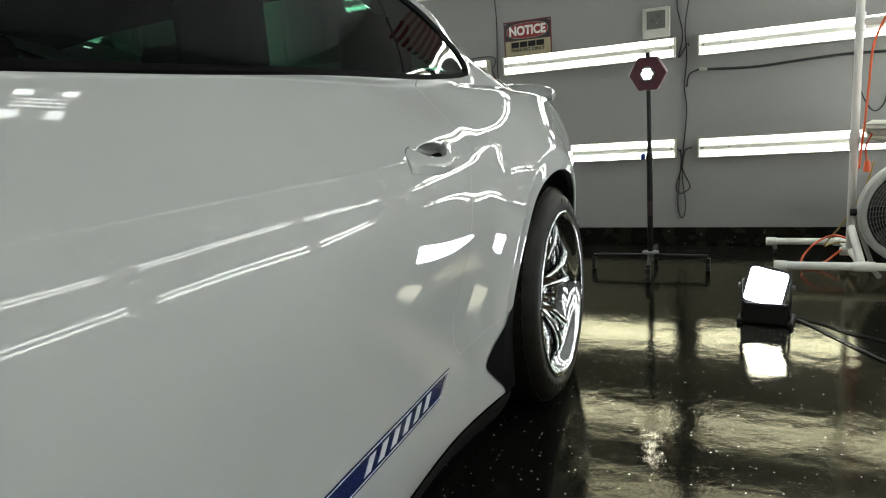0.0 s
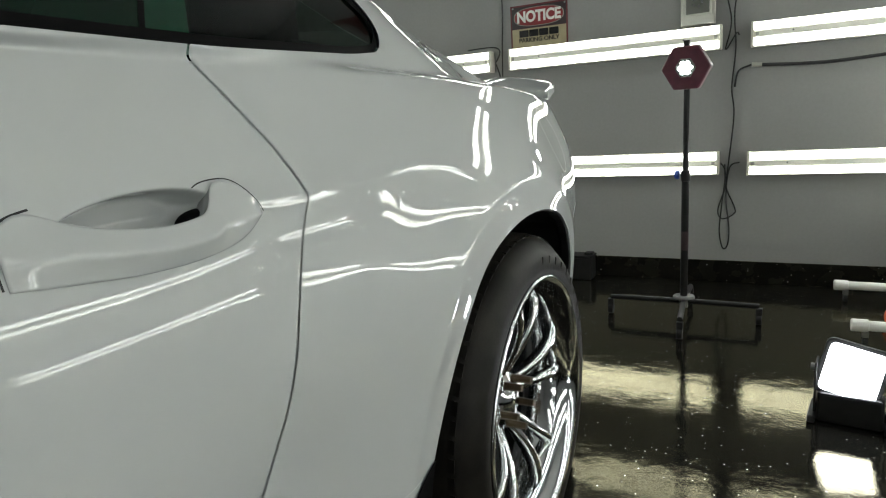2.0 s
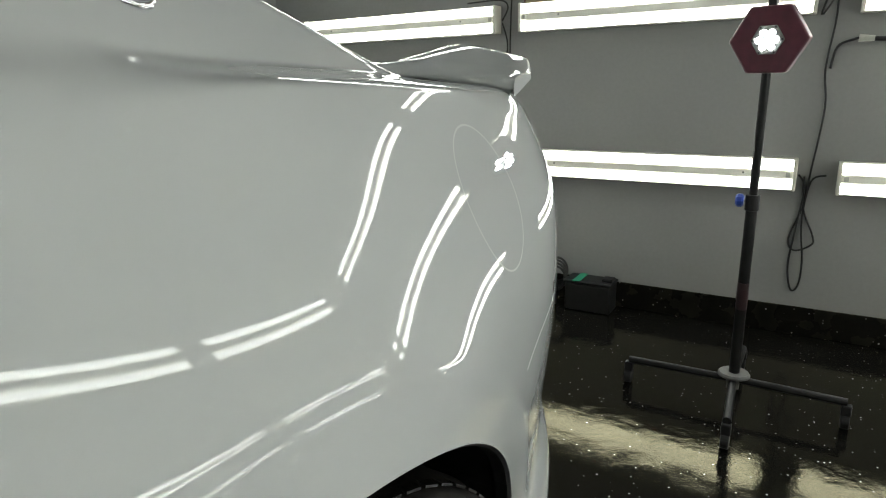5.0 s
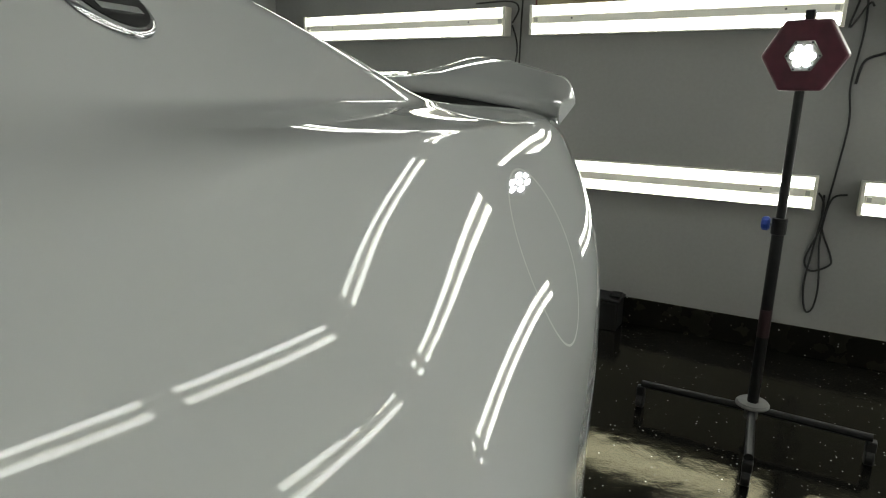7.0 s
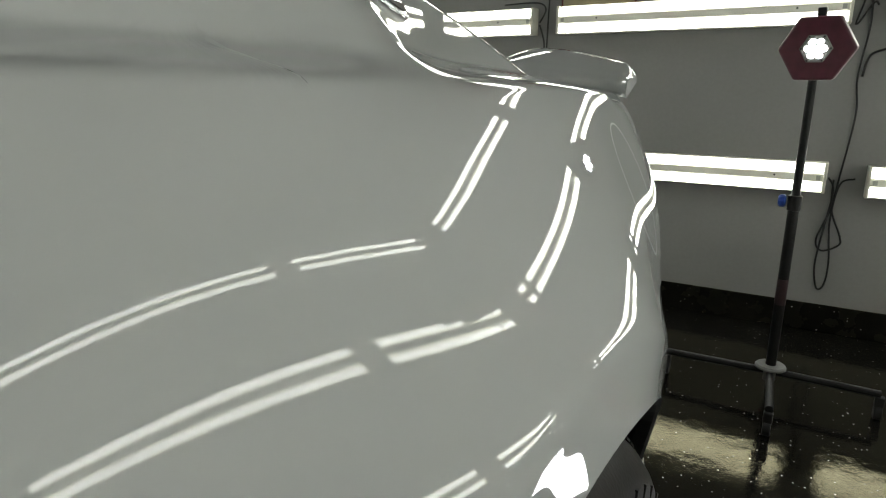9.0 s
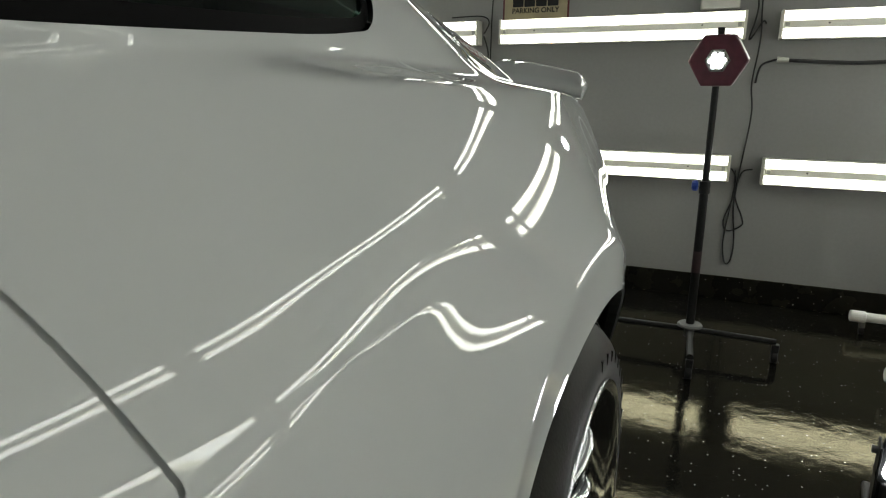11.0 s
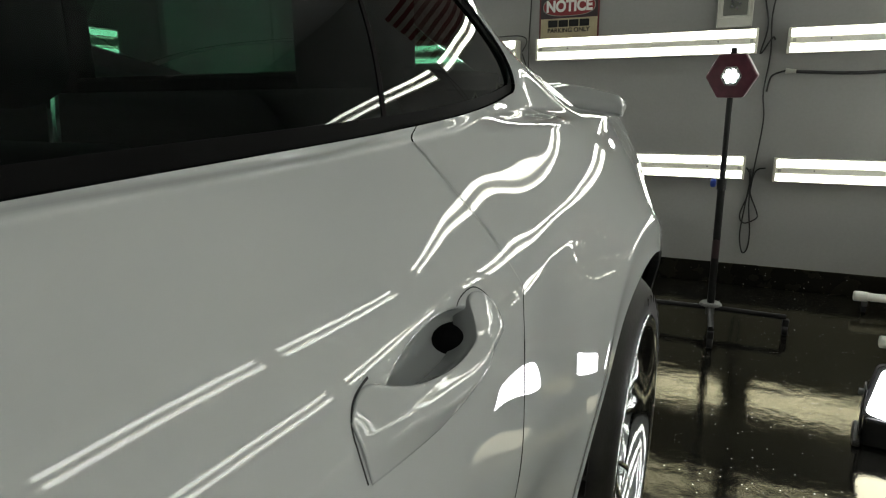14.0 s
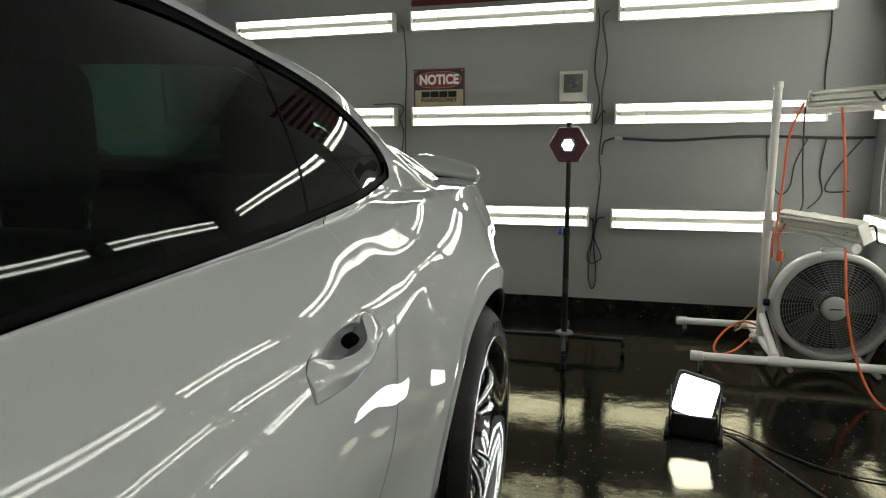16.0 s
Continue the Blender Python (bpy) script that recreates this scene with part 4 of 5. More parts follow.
def spoiler():
    bm = bmesh.new()
    secs = []
    us = np.concatenate([np.linspace(0, 0.70, 24), np.linspace(0.71, 0.815, 18)])
    for u in np.concatenate([-us[::-1], us[1:]]):
        x, q = XC + u, abs(u)
        a = Vector((x, float(lead_y(q)), float(lead_z(q))))
        b = Vector((x, float(trail_y(q)), float(trail_z(q))))
        th = 0.022 * (1 - 0.55 * max(0, (q - 0.76) / 0.055))
        up = Vector((0, 0, 1))
        ring = []
        for t, h in ((0.0, 0.0), (0.02, 0.010), (0.07, 0.015), (0.3, 0.013), (0.6, 0.009), (0.9, 0.003), (0.98, 0.0005), (1.0, -0.004)):
            ring.append(bm.verts.new(a + (b - a) * t + up * h))
        ring.append(bm.verts.new(b - up * (th - 0.003)))
        ring.append(bm.verts.new(b - up * th - Vector((0, 0.006, 0))))
        ring.append(bm.verts.new(a + (b - a) * 0.5 - up * (0.6 * th + 0.004)))
        ring.append(bm.verts.new(a + (b - a) * 0.05 - up * 0.012))
        secs.append(ring)
    n = len(secs[0])
    for s0, s1 in zip(secs, secs[1:]):
        for i in range(n):
            bm.faces.new((s0[i], s0[(i + 1) % n], s1[(i + 1) % n], s1[i]))
    bm.faces.new(secs[0])
    bm.faces.new(secs[-1][::-1])
    bmesh.ops.recalc_face_normals(bm, faces=bm.faces[:])
    for f in bm.faces:
        f.smooth = len(f.verts) == 4
    sp = part("spoiler", bm, M_PAINT, car, "white painted boot spoiler")
    for sx in (-1, 1):
        x = XC + sx * 0.60
        part("spoiler_foot", box(x - 0.07, x + 0.07, 3.14, 3.20, 1.03, 1.085, 0.012), M_PAINT, sp)
    # black tube laid in as the shade of the gap under the blade
    tube("gap_shade", [(XC + u, float(lead_y(abs(u))) + 0.004, float(lead_z(abs(u))) - 0.013) for u in np.linspace(-0.71, 0.71, 30)], 0.008, M_BLACK, sp, "black strip for the shade in the gap under the spoiler")
    return sp


spoiler()


# round badge on the sail panel
def on_flank(y, z, out=0.0):
    n = flank_normal(np.array(y), np.array(z))
    p = Vector((float(flank(y, z)), y, z)) + Vector(n.tolist()) * out
    zax = Vector(n.tolist())
    yax = Vector((0, 0, 1))
    yax = (yax - zax * yax.dot(zax)).normalized()
    xax = yax.cross(zax)
    return Matrix((xax, yax, zax)).transposed().to_4x4(), p


rot, p = on_flank(2.385, 1.138, 0.001)
badge = part("badge", lathe([(0.0, 0.004), (0.030, 0.004), (0.033, 0.003), (0.034, 0.0)], 36, "Z"), M_CHROME, car, "round chrome and black badge", smooth=True)
badge.matrix_basis = Matrix.Translation(p) @ rot
part("badge_face", lathe([(0.0, 0.0046), (0.0285, 0.0046), (0.0285, 0.003)], 32, "Z"), M_BLACK, badge, "black badge face")
for k in range(3):
    part("badge_bar", box(-0.018, 0.018, -0.016 + 0.013 * k, -0.010 + 0.013 * k, 0.0045, 0.0054), M_CHROME, badge)


ring = [(2.715 + 0.083 * math.cos(a), 0.925 + 0.083 * math.sin(a)) for a in np.linspace(0, 2 * math.pi, 90)]
u = np.linspace(0, 1, 40)
ribbon("rocker_seam", np.stack([1.574 + 0.292 * u, 0.424 + 0.018 * u], -1), 0.0022, M_REBATE, "fine seam over the rocker panel")
ribbon("fuel_flap_gap", ring, 0.0022, M_REBATE, "fine gap round the fuel flap")
ribbon("bumper_seam", [(2.70 + 0.55 * t, 0.722 + 0.04 * t - 0.02 * t * t) for t in np.linspace(0, 1, 60)], 0.003, M_REBATE, "fine seam over the rear bumper")


# stripe on the lower door
def stripe():
    v = rows_of(8)[None, :]
    u = np.linspace(0, 1, 140)[:, None]

    def band(nm, m, a, b, inset, y0=0.30, label=""):
        zs = 0.358 + 0.056 * (a + (b - a) * v) + 0 * u
        end = 1.455 + 0.060 * (zs - 0.358) / 0.056
        skin(nm, y0 + (end - y0) * u, zs, m, door_left, label, inset=inset)

    band("stripe", M_STRIPE, 0.0, 1.0, -0.0012, label="dark blue vinyl stripe with a silver border")
    band("stripe_line", M_SILVER, 0.07, 0.12, -0.0018)
    band("stripe_line", M_SILVER, 0.88, 0.93, -0.0018)
    zs = 0.362 + 0.048 * v + 0 * np.linspace(0, 1, 4)[:, None]
    ys = 1.444 + 0.060 * (zs - 0.358) / 0.056 + 0.0035 * np.linspace(0, 1, 4)[:, None]
    skin("stripe_line", ys, zs, M_SILVER, door_left, inset=-0.0018)
    # the lettering, as slanted bars
    for k in range(6):
        yk = 1.10 + 0.052 * k
        q = np.linspace(0, 1, 5)[:, None]
        skin("stripe_bar", yk + 0.026 * q + 0.022 * v, 0.371 + 0.030 * v + 0 * q, M_SILVER, door_left, "silver slanted mark", inset=-0.0019)


stripe()


# door mirror
mir = part("door_mirror", box(0.03, 0.20, 0.36, 0.47, 1.02, 1.13, 0.035, 4), M_BLACK, car, "black door mirror housing", smooth=True)
part("mirror_arm", box(-0.06, 0.06, 0.36, 0.43, 1.025, 1.05, 0.01), M_BLACK, mir)


# ---- things along the back wall ----
def sign():
    ob = base("wall_sign", pose(-0.822, YB - 0.003, 1.556), label="dark red and cream metal parking notice on the wall", category="sign")
    w, h = 0.365, 0.262
    part("plate", box(-w / 2, w / 2, -0.003, 0, -h / 2, h / 2, 0.001), M_SIGNRIM, ob, "dark red edged sign plate")
    part("header", box(-w / 2 + 0.010, w / 2 - 0.010, -0.0038, -0.0031, -0.008, h / 2 - 0.010), M_SIGNDARK, ob, "nearly black header panel")
    for nm, m, k, y in (("oval_rim", M_FLAGWHITE, 1.0, -0.0044), ("red_oval", M_RED, 0.965, -0.0050)):
        bm = bmesh.new()
        rings = []
        for yy in (y, -0.003):
            ring = []
            for i in range(64):
                a = 2 * math.pi * i / 64
                c, q = math.cos(a), math.sin(a)
                ring.append(bm.verts.new((0.160 * k * math.copysign(abs(c) ** 0.7, c), yy, 0.057 + 0.056 * (2 * k - 1) * math.copysign(abs(q) ** 0.8, q))))
            rings.append(ring)
        bm.faces.new(rings[0])
        for i in range(64):
            bm.faces.new((rings[0][i], rings[1][i], rings[1][(i + 1) % 64], rings[0][(i + 1) % 64]))
        bmesh.ops.recalc_face_normals(bm, faces=bm.faces[:])
        part(nm, bm, m, ob)
    part("cream_panel", box(-w / 2 + 0.010, w / 2 - 0.010, -0.0045, -0.0031, -h / 2 + 0.006, -0.010), M_CREAM, ob)
    letters("NOTICE", 0.083, pose(0, -0.0056, 0.056, 90, 0, 0) @ Matrix.Diagonal((0.92, 1.05, 1, 1)), M_WHITE, ob, bold=0.0035)
    for k in range(4):
        x = -0.128 + 0.064 * k
        part("name_bar", box(x + 0.003, x + 0.061, -0.0062, -0.0047, -0.060, -0.020, 0.003), M_BLACK, ob)
    letters("PARKING ONLY", 0.036, pose(0, -0.0052, -0.080, 90, 0, 0), M_BLACK, ob, bold=0.0008)
    for sx in (-1, 1):
        part("screw", rod((sx * 0.165, -0.0075, 0.115), (sx * 0.165, -0.003, 0.115), 0.005, 10), M_STEEL, ob)


sign()

eb = base("emergency_light", pose(0.093, YB - 0.002, 1.54), label="beige square emergency light box on the wall", category="light")
part("case", box(-0.088, 0.088, -0.05, 0, -0.10, 0.098, 0.008, 3), M_BEIGE, eb)
part("bezel", box(-0.070, 0.070, -0.056, -0.049, -0.050, 0.086, 0.004), M_BEIGE, eb)
part("lens", box(-0.060, 0.060, -0.060, -0.055, -0.040, 0.077, 0.003), M_LENS, eb, "clear ribbed lens")
for k in range(5):
    a = 2 * math.pi * k / 5
    part("bulb", rod((0.022 * math.cos(a), -0.064, 0.018 + 0.022 * math.sin(a)), (0.022 * math.cos(a), -0.058, 0.018 + 0.022 * math.sin(a)), 0.007, 10), M_CHROME, eb)

flag = base("flag", pose(-0.392, YB - 0.006, 2.105), label="red and white striped flag hung flat on the wall", category="flag")
for k in range(13):
    part("stripe", box(-0.62, 0.62, -0.004, 0.0, 0.040 * k, 0.040 * (k + 1) - 0.0005), M_FLAGRED if k % 2 == 0 else M_FLAGWHITE, flag)

# cords on the wall
YW = YB - 0.012


def cord(points, r=0.004, material=None, label="thin black power cord hanging on the wall"):
    ob = tube("power_cord", points, r, material or M_CORD)
    return tagged(ob, label, "cord", "cords")


cord([(-1.09, YW, 1.985), (-1.06, YW - 0.02, 1.93), (-1.055, YW, 1.7), (-1.065, YW, 1.45), (-1.06, YW - 0.02, 1.33), (-1.07, YW, 1.1), (-1.06, YW, 0.75), (-1.07, YW, 0.5)])
cord([(-1.10, YW - 0.03, 1.36), (-1.07, YW - 0.03, 1.42), (-1.12, YW - 0.02, 1.455), (-1.3, YW - 0.01, 1.455)])
cord([(-1.10, YW - 0.03, 1.35), (-1.075, YW - 0.02, 1.25), (-1.10, YW, 1.1), (-1.085, YW, 0.9)])
cord([(0.235, YW - 0.02, 2.02), (0.245, YW, 1.9), (0.225, YW, 1.65), (0.26, YW, 1.45), (0.235, YW - 0.01, 1.30), (0.285, YW, 1.38), (0.30, YW - 0.02, 1.37)])
cord([(0.30, YW - 0.02, 2.0), (0.265, YW, 1.95), (0.30, YW, 1.72), (0.275, YW, 1.5), (0.285, YW, 1.30), (0.27, YW, 1.1), (0.285, YW, 0.95), (0.265, YW, 0.70), (0.25, YW, 0.55), (0.215, YW, 0.42), (0.24, YW, 0.37), (0.30, YW, 0.40), (0.30, YW, 0.44), (0.255, YW, 0.55), (0.245, YW, 0.68)])
cord([(0.225, YW - 0.03, 0.69), (0.25, YW - 0.01, 0.63), (0.235, YW, 0.45), (0.225, YW, 0.30), (0.245, YW, 0.20), (0.27, YW, 0.22), (0.275, YW, 0.32), (0.255, YW, 0.50), (0.27, YW, 0.66), (0.32, YW - 0.02, 0.69)])
cord([(0.285, YW, 1.10), (0.30, YW, 1.18), (0.35, YW - 0.005, 1.205), (0.372, YW - 0.01, 1.209)], 0.005)
cord([(0.40, YW - 0.01, 1.205), (0.7, YW - 0.01, 1.19), (1.0, YW - 0.01, 1.205), (1.25, YW - 0.01, 1.212), (1.6, YW - 0.01, 1.20), (1.85, YW - 0.01, 1.20)], 0.009, label="thick black extension cable along the wall")
tagged(part("cable_connector", rod((0.365, YW - 0.01, 1.208), (0.415, YW - 0.01, 1.205), 0.014, 14, 0.010), M_BEIGE), "pale plug connector on the black cable", "connector")
cord([(1.555, YW - 0.02, 2.0), (1.57, YW, 1.8), (1.56, YW, 1.6), (1.565, YW - 0.02, 1.42)])
cord([(1.27, YW, 1.21), (1.29, YW, 1.0), (1.36, YW, 0.86), (1.42, YW, 0.90), (1.44, YW, 1.05), (1.50, YW, 1.2)])
cord([(1.60, YW, 1.2), (1.58, YW, 1.0), (1.60, YW, 0.86), (1.52, YW - 0.03, 0.77)])
cord([(1.80, YW, 1.2), (1.66, YW, 1.0), (1.62, YW, 0.88), (1.75, YW, 0.88)])
for dy in (0.05, 0.30):
    cord([(XR - 0.03, 4.80 - dy, 1.30), (XR - 0.04, 4.80 - dy, 1.0), (XR - 0.03, 4.80 - dy, 0.76)], 0.006, M_WHITECORD, "white hanging cord at the side wall")

# hexagonal work light on a rolling stand
st = base("light_stand", pose(0.125, 4.205, 0), label="black steel light stand on four casters", category="stand")
part("lower_pole", rod((0, 0, 0.10), (0, 0, 0.70), 0.017, 20, bevel=0.002), M_POLE, st, smooth=False)
part("upper_pole", rod((0, 0, 0.69), (0, 0, 1.085), 0.013, 20), M_POLE, st)
part("collar", rod((0, 0, 0.665), (0, 0, 0.715), 0.021, 20, bevel=0.003), M_BLACK, st)
part("knob", lathe([(0.0, -0.008), (0.016, -0.006), (0.021, 0.0), (0.021, 0.012), (0.015, 0.017), (0.0, 0.017)], 10, "X", (-0.042, 0, 0.695)), M_BLUE, st, "blue plastic locking knob")
part("knob_stem", rod((-0.045, 0, 0.695), (-0.015, 0, 0.695), 0.005, 10), M_STEEL, st)
part("grip_sleeve", rod((0.0, 0, 0.34), (0.0, 0, 0.43), 0.0175, 20), M_SIGNDARK, st, "worn label sleeve")
part("hub", lathe([(0.0, 0.118), (0.045, 0.118), (0.050, 0.112), (0.050, 0.106), (0.020, 0.100), (0.020, 0.06), (0.0, 0.06)], 24, "Z"), M_HUB, st, "dull grey steel hub plate", smooth=False)
for k, (dx, dy, ln) in enumerate(((1, 0, 0.325), (-1, 0, 0.345), (0.06, -1, 0.30), (0, 1, 0.30))):
    e = Vector((dx, dy, 0)).normalized() * ln
    leg = part("leg", rod((0.02 * dx, 0.02 * dy, 0.092), (e.x, e.y, 0.088), 0.0125, 12), M_POLE, st)
    part("caster_fork", box(e.x - 0.014, e.x + 0.014, e.y - 0.014, e.y + 0.014, 0.045, 0.080, 0.004), M_BLACK, leg)
    part("caster_wheel", rod((e.x - 0.012, e.y, 0.026), (e.x + 0.012, e.y, 0.026), 0.026, 20, bevel=0.004), M_BLACK, leg)


def hexa(r, y0, y1, turn=0.0, bevel=0.0):
    bm = bmesh.new()
    ra, rb = [], []
    for k in range(6):
        a = math.pi / 3 * k + turn
        ra.append(bm.verts.new((r * math.cos(a), y0, r * math.sin(a))))
        rb.append(bm.verts.new((r * math.cos(a), y1, r * math.sin(a))))
    for k in range(6):
        bm.faces.new((ra[k], ra[(k + 1) % 6], rb[(k + 1) % 6], rb[k]))
    bm.faces.new(ra[::-1])
    bm.faces.new(rb)
    bmesh.ops.recalc_face_normals(bm, faces=bm.faces[:])
    if bevel:
        bmesh.ops.bevel(bm, geom=bm.edges[:], offset=bevel, segments=3, profile=0.5, affect="EDGES")
    return bm


M_LED = glow("led chip", (0.95, 0.97, 1.0), 260.0)
hx = base("work_light", look((0.125, 4.19, 1.172), (-0.2, 2.0, 1.0)) @ pose(0, 0, 0, 90, 0, 0), label="maroon hexagonal led work light, lit", category="light")
part("housing", hexa(0.108, -0.022, 0.030, bevel=0.008), M_MAROON, hx)
part("lens_plate", hexa(0.046, -0.026, -0.021, bevel=0.002), M_LENS, hx, "clear hexagonal lens")
for k in range(7):
    a = math.pi / 3 * k
    rr = 0 if k == 6 else 0.022
    part("led", rod((rr * math.cos(a), -0.0285, rr * math.sin(a)), (rr * math.cos(a), -0.0255, rr * math.sin(a)), 0.0085, 12), M_LED, hx, "glowing white led")
for k in range(6):
    a = math.pi / 3 * k
    part("screw", rod((0.040 * math.cos(a), -0.028, 0.040 * math.sin(a)), (0.040 * math.cos(a), -0.025, 0.040 * math.sin(a)), 0.003, 8), M_BLACK, hx)
part("bracket", box(-0.012, 0.012, -0.004, 0.02, -0.118, -0.09, 0.003), M_BLACK, hx)


# flood light on the floor
def rounded_square(a, y, r=0.02, n=6):
    pts = []
    for cx, cz, s0 in ((a - r, a - r, 0), (-a + r, a - r, 90), (-a + r, -a + r, 180), (a - r, -a + r, 270)):
        for k in range(n + 1):
            t = math.radians(s0 + 90 * k / n)
            pts.append((cx + r * math.cos(t), y, cz + r * math.sin(t)))
    return pts


def slab(a, y0, y1, r):
    bm = bmesh.new()
    p = [bm.verts.new(c) for c in rounded_square(a, y0, r)]
    q = [bm.verts.new(c) for c in rounded_square(a, y1, r)]
    n = len(p)
    for i in range(n):
        bm.faces.new((p[i], p[(i + 1) % n], q[(i + 1) % n], q[i]))
    bm.faces.new(p[::-1])
    bm.faces.new(q)
    bmesh.ops.recalc_face_normals(bm, faces=bm.faces[:])
    return bm


def make_flood():
    ob = base("flood_light", label="square black led flood light on the floor, lit", category="light", group="flood lights")
    part_head = part("housing", slab(0.088, 0.0, 0.045, 0.022), M_BLACK, ob)
    part_head.matrix_basis = pose(0, 0, 0.168, -14, 12, 0)
    part("lens", slab(0.075, -0.006, 0.002, 0.016), M_FLOODLENS, part_head, "glowing white lens")
    for k in range(6):
        part("fin", box(-0.065 + 0.024 * k, -0.061 + 0.024 * k, 0.044, 0.075, -0.06, 0.06, 0.001), M_BLACK, part_head)
    for sx in (-1, 1):
        part("bracket", box(sx * 0.095 - 0.003, sx * 0.095 + 0.003, -0.02, 0.05, 0.03, 0.19, 0.001), M_BLACK, ob)
        part("foot", box(sx * 0.10 - 0.012, sx * 0.10 + 0.012, -0.05, 0.11, 0.0, 0.024, 0.008), M_BLACK, ob)
        part("bolt", rod((sx * 0.094, 0.02, 0.165), (sx * 0.112, 0.02, 0.165), 0.011, 8), M_STEEL, ob)
    part("cross_bar", box(-0.10, 0.10, 0.0, 0.03, 0.022, 0.05, 0.006), M_BLACK, ob)
    part("apron", box(-0.088, 0.088, -0.03, 0.04, 0.002, 0.10, 0.01), M_BLACK, ob)
    return ob


fl = make_flood()
fl.matrix_basis = pose(0.715, 3.26, 0, 0, 0, -8)
# made-up second flood light, out of view, added for a reflection in the door
copy_thing(fl, pose(1.25, 0.15, 0, 0, 0, -80))
tagged(tube("power_cord", [(0.76, 3.34, 0.02), (0.86, 3.30, 0.006), (0.97, 3.10, 0.006), (1.10, 2.86, 0.006), (1.30, 2.6, 0.006), (1.75, 2.4, 0.006)], 0.004, M_CORD), "black cord of the flood light on the floor", "cord", "cords")
tagged(tube("power_cord", [(0.77, 3.36, 0.02), (0.90, 3.32, 0.006), (1.05, 3.16, 0.006), (1.25, 3.05, 0.006), (1.75, 3.0, 0.006)], 0.0035, M_CORD), "black cord of the flood light on the floor", "cord", "cords")

# ---- pvc rack with its lights ----
rk = base("pvc_rack", label="white pvc pipe light rack on casters", category="rack")
PR = 0.021
part("post", rod((1.195, 4.44, 0.10), (1.190, 4.44, 1.47), PR, 20), M_PVC, rk, smooth=False)
part("post_cap", rod((1.190, 4.44, 1.455), (1.190, 4.44, 1.495), PR + 0.004, 20, bevel=0.006), M_PVC, rk)
for z, end in ((0.712, (1.46, 3.93, 0.690)), (1.343, (1.58, 4.10, 1.345))):
    part("tee", rod((1.192, 4.44, z - 0.05), (1.192, 4.44, z + 0.05), PR + 0.005, 20, bevel=0.003), M_PVC, rk)
    part("arm", rod((1.19, 4.44, z), (1.41, 4.43, z), PR, 18), M_PVC, rk)
    part("elbow", rod((1.385, 4.435, z), (1.435, 4.39, z - 0.002), PR + 0.006, 18, bevel=0.005), M_PVC, rk)
    part("arm", rod((1.42, 4.41, z), end, PR, 18), M_PVC, rk)
    part("end_cap", rod((Vector(end) - Vector((0.01, -0.03, 0))), end, PR + 0.005, 18, bevel=0.004), M_PVC, rk)
part("base_bar", rod((0.80, 4.05, 0.082), (1.86, 4.05, 0.082), PR, 18), M_PVC, rk)
part("base_bar", rod((0.79, 4.72, 0.082), (1.28, 4.72, 0.082), PR, 18), M_PVC, rk)
for p in ((0.80, 4.05), (0.79, 4.72)):
    part("end_fitting", rod((p[0] - 0.012, p[1], 0.082), (p[0] + 0.05, p[1], 0.082), PR + 0.005, 18, bevel=0.005), M_PVC, rk)
part("cross_bar", rod((1.205, 4.05, 0.082), (1.20, 4.72, 0.082), PR, 18), M_PVC, rk)
part("brace", rod((1.20, 4.10, 0.09), (1.195, 4.42, 0.22), PR * 0.96, 18), M_PVC, rk)
for p in ((1.205, 4.05), (1.20, 4.72), (1.198, 4.44)):
    part("fitting", rod((p[0] - 0.05, p[1], 0.082), (p[0] + 0.05, p[1], 0.082), PR + 0.005, 18, bevel=0.003), M_PVC, rk)
for p in ((0.84, 4.05), (0.83, 4.72), (1.80, 4.05)):
    cst = part("caster", box(p[0] - 0.012, p[0] + 0.012, p[1] - 0.012, p[1] + 0.012, 0.032, 0.066, 0.003), M_STEEL, rk, "small steel caster")
    part("wheel", rod((p[0] - 0.009, p[1], 0.0175), (p[0] + 0.009, p[1], 0.0175), 0.0175, 18), M_BLACK, cst)
short = make_shop_light(False, 0.70)
tagged(short, "unlit white twin-tube light fixed to the pipe rack", "light", "rack lights")
short.matrix_basis = Matrix.Translation((1.405, 4.20, 0.775)) @ pose(0, 0, 0, 25, 0, -66) @ Matrix.Scale(0.80, 4)
copy_thing(short, Matrix.Translation((1.47, 4.16, 1.385)) @ pose(0, 0, 0, -12, 0, -60) @ Matrix.Scale(0.86, 4))
cord([(1.47, 3.96, 0.77), (1.52, 3.93, 0.80), (1.535, 3.91, 0.73), (1.56, 3.92, 0.72)], 0.005, label="short black cord at the rack light's end")
cord([(1.47, 3.95, 1.40), (1.50, 3.92, 1.36), (1.54, 3.9, 1.42), (1.60, 3.9, 1.40)], 0.006, label="short black cord at the rack light's end")
cord([(1.36, 4.40, 1.41), (1.32, 4.40, 1.38), (1.33, 4.42, 1.1), (1.36, 4.46, 0.84), (1.32, 4.45, 0.80)], 0.004, label="thin black cord hanging on the rack")


def orange(points, r=0.006):
    return tagged(tube("extension_cord", points, r, M_ORANGE), "orange extension cord hung on the pipe rack", "cord", "orange cords")


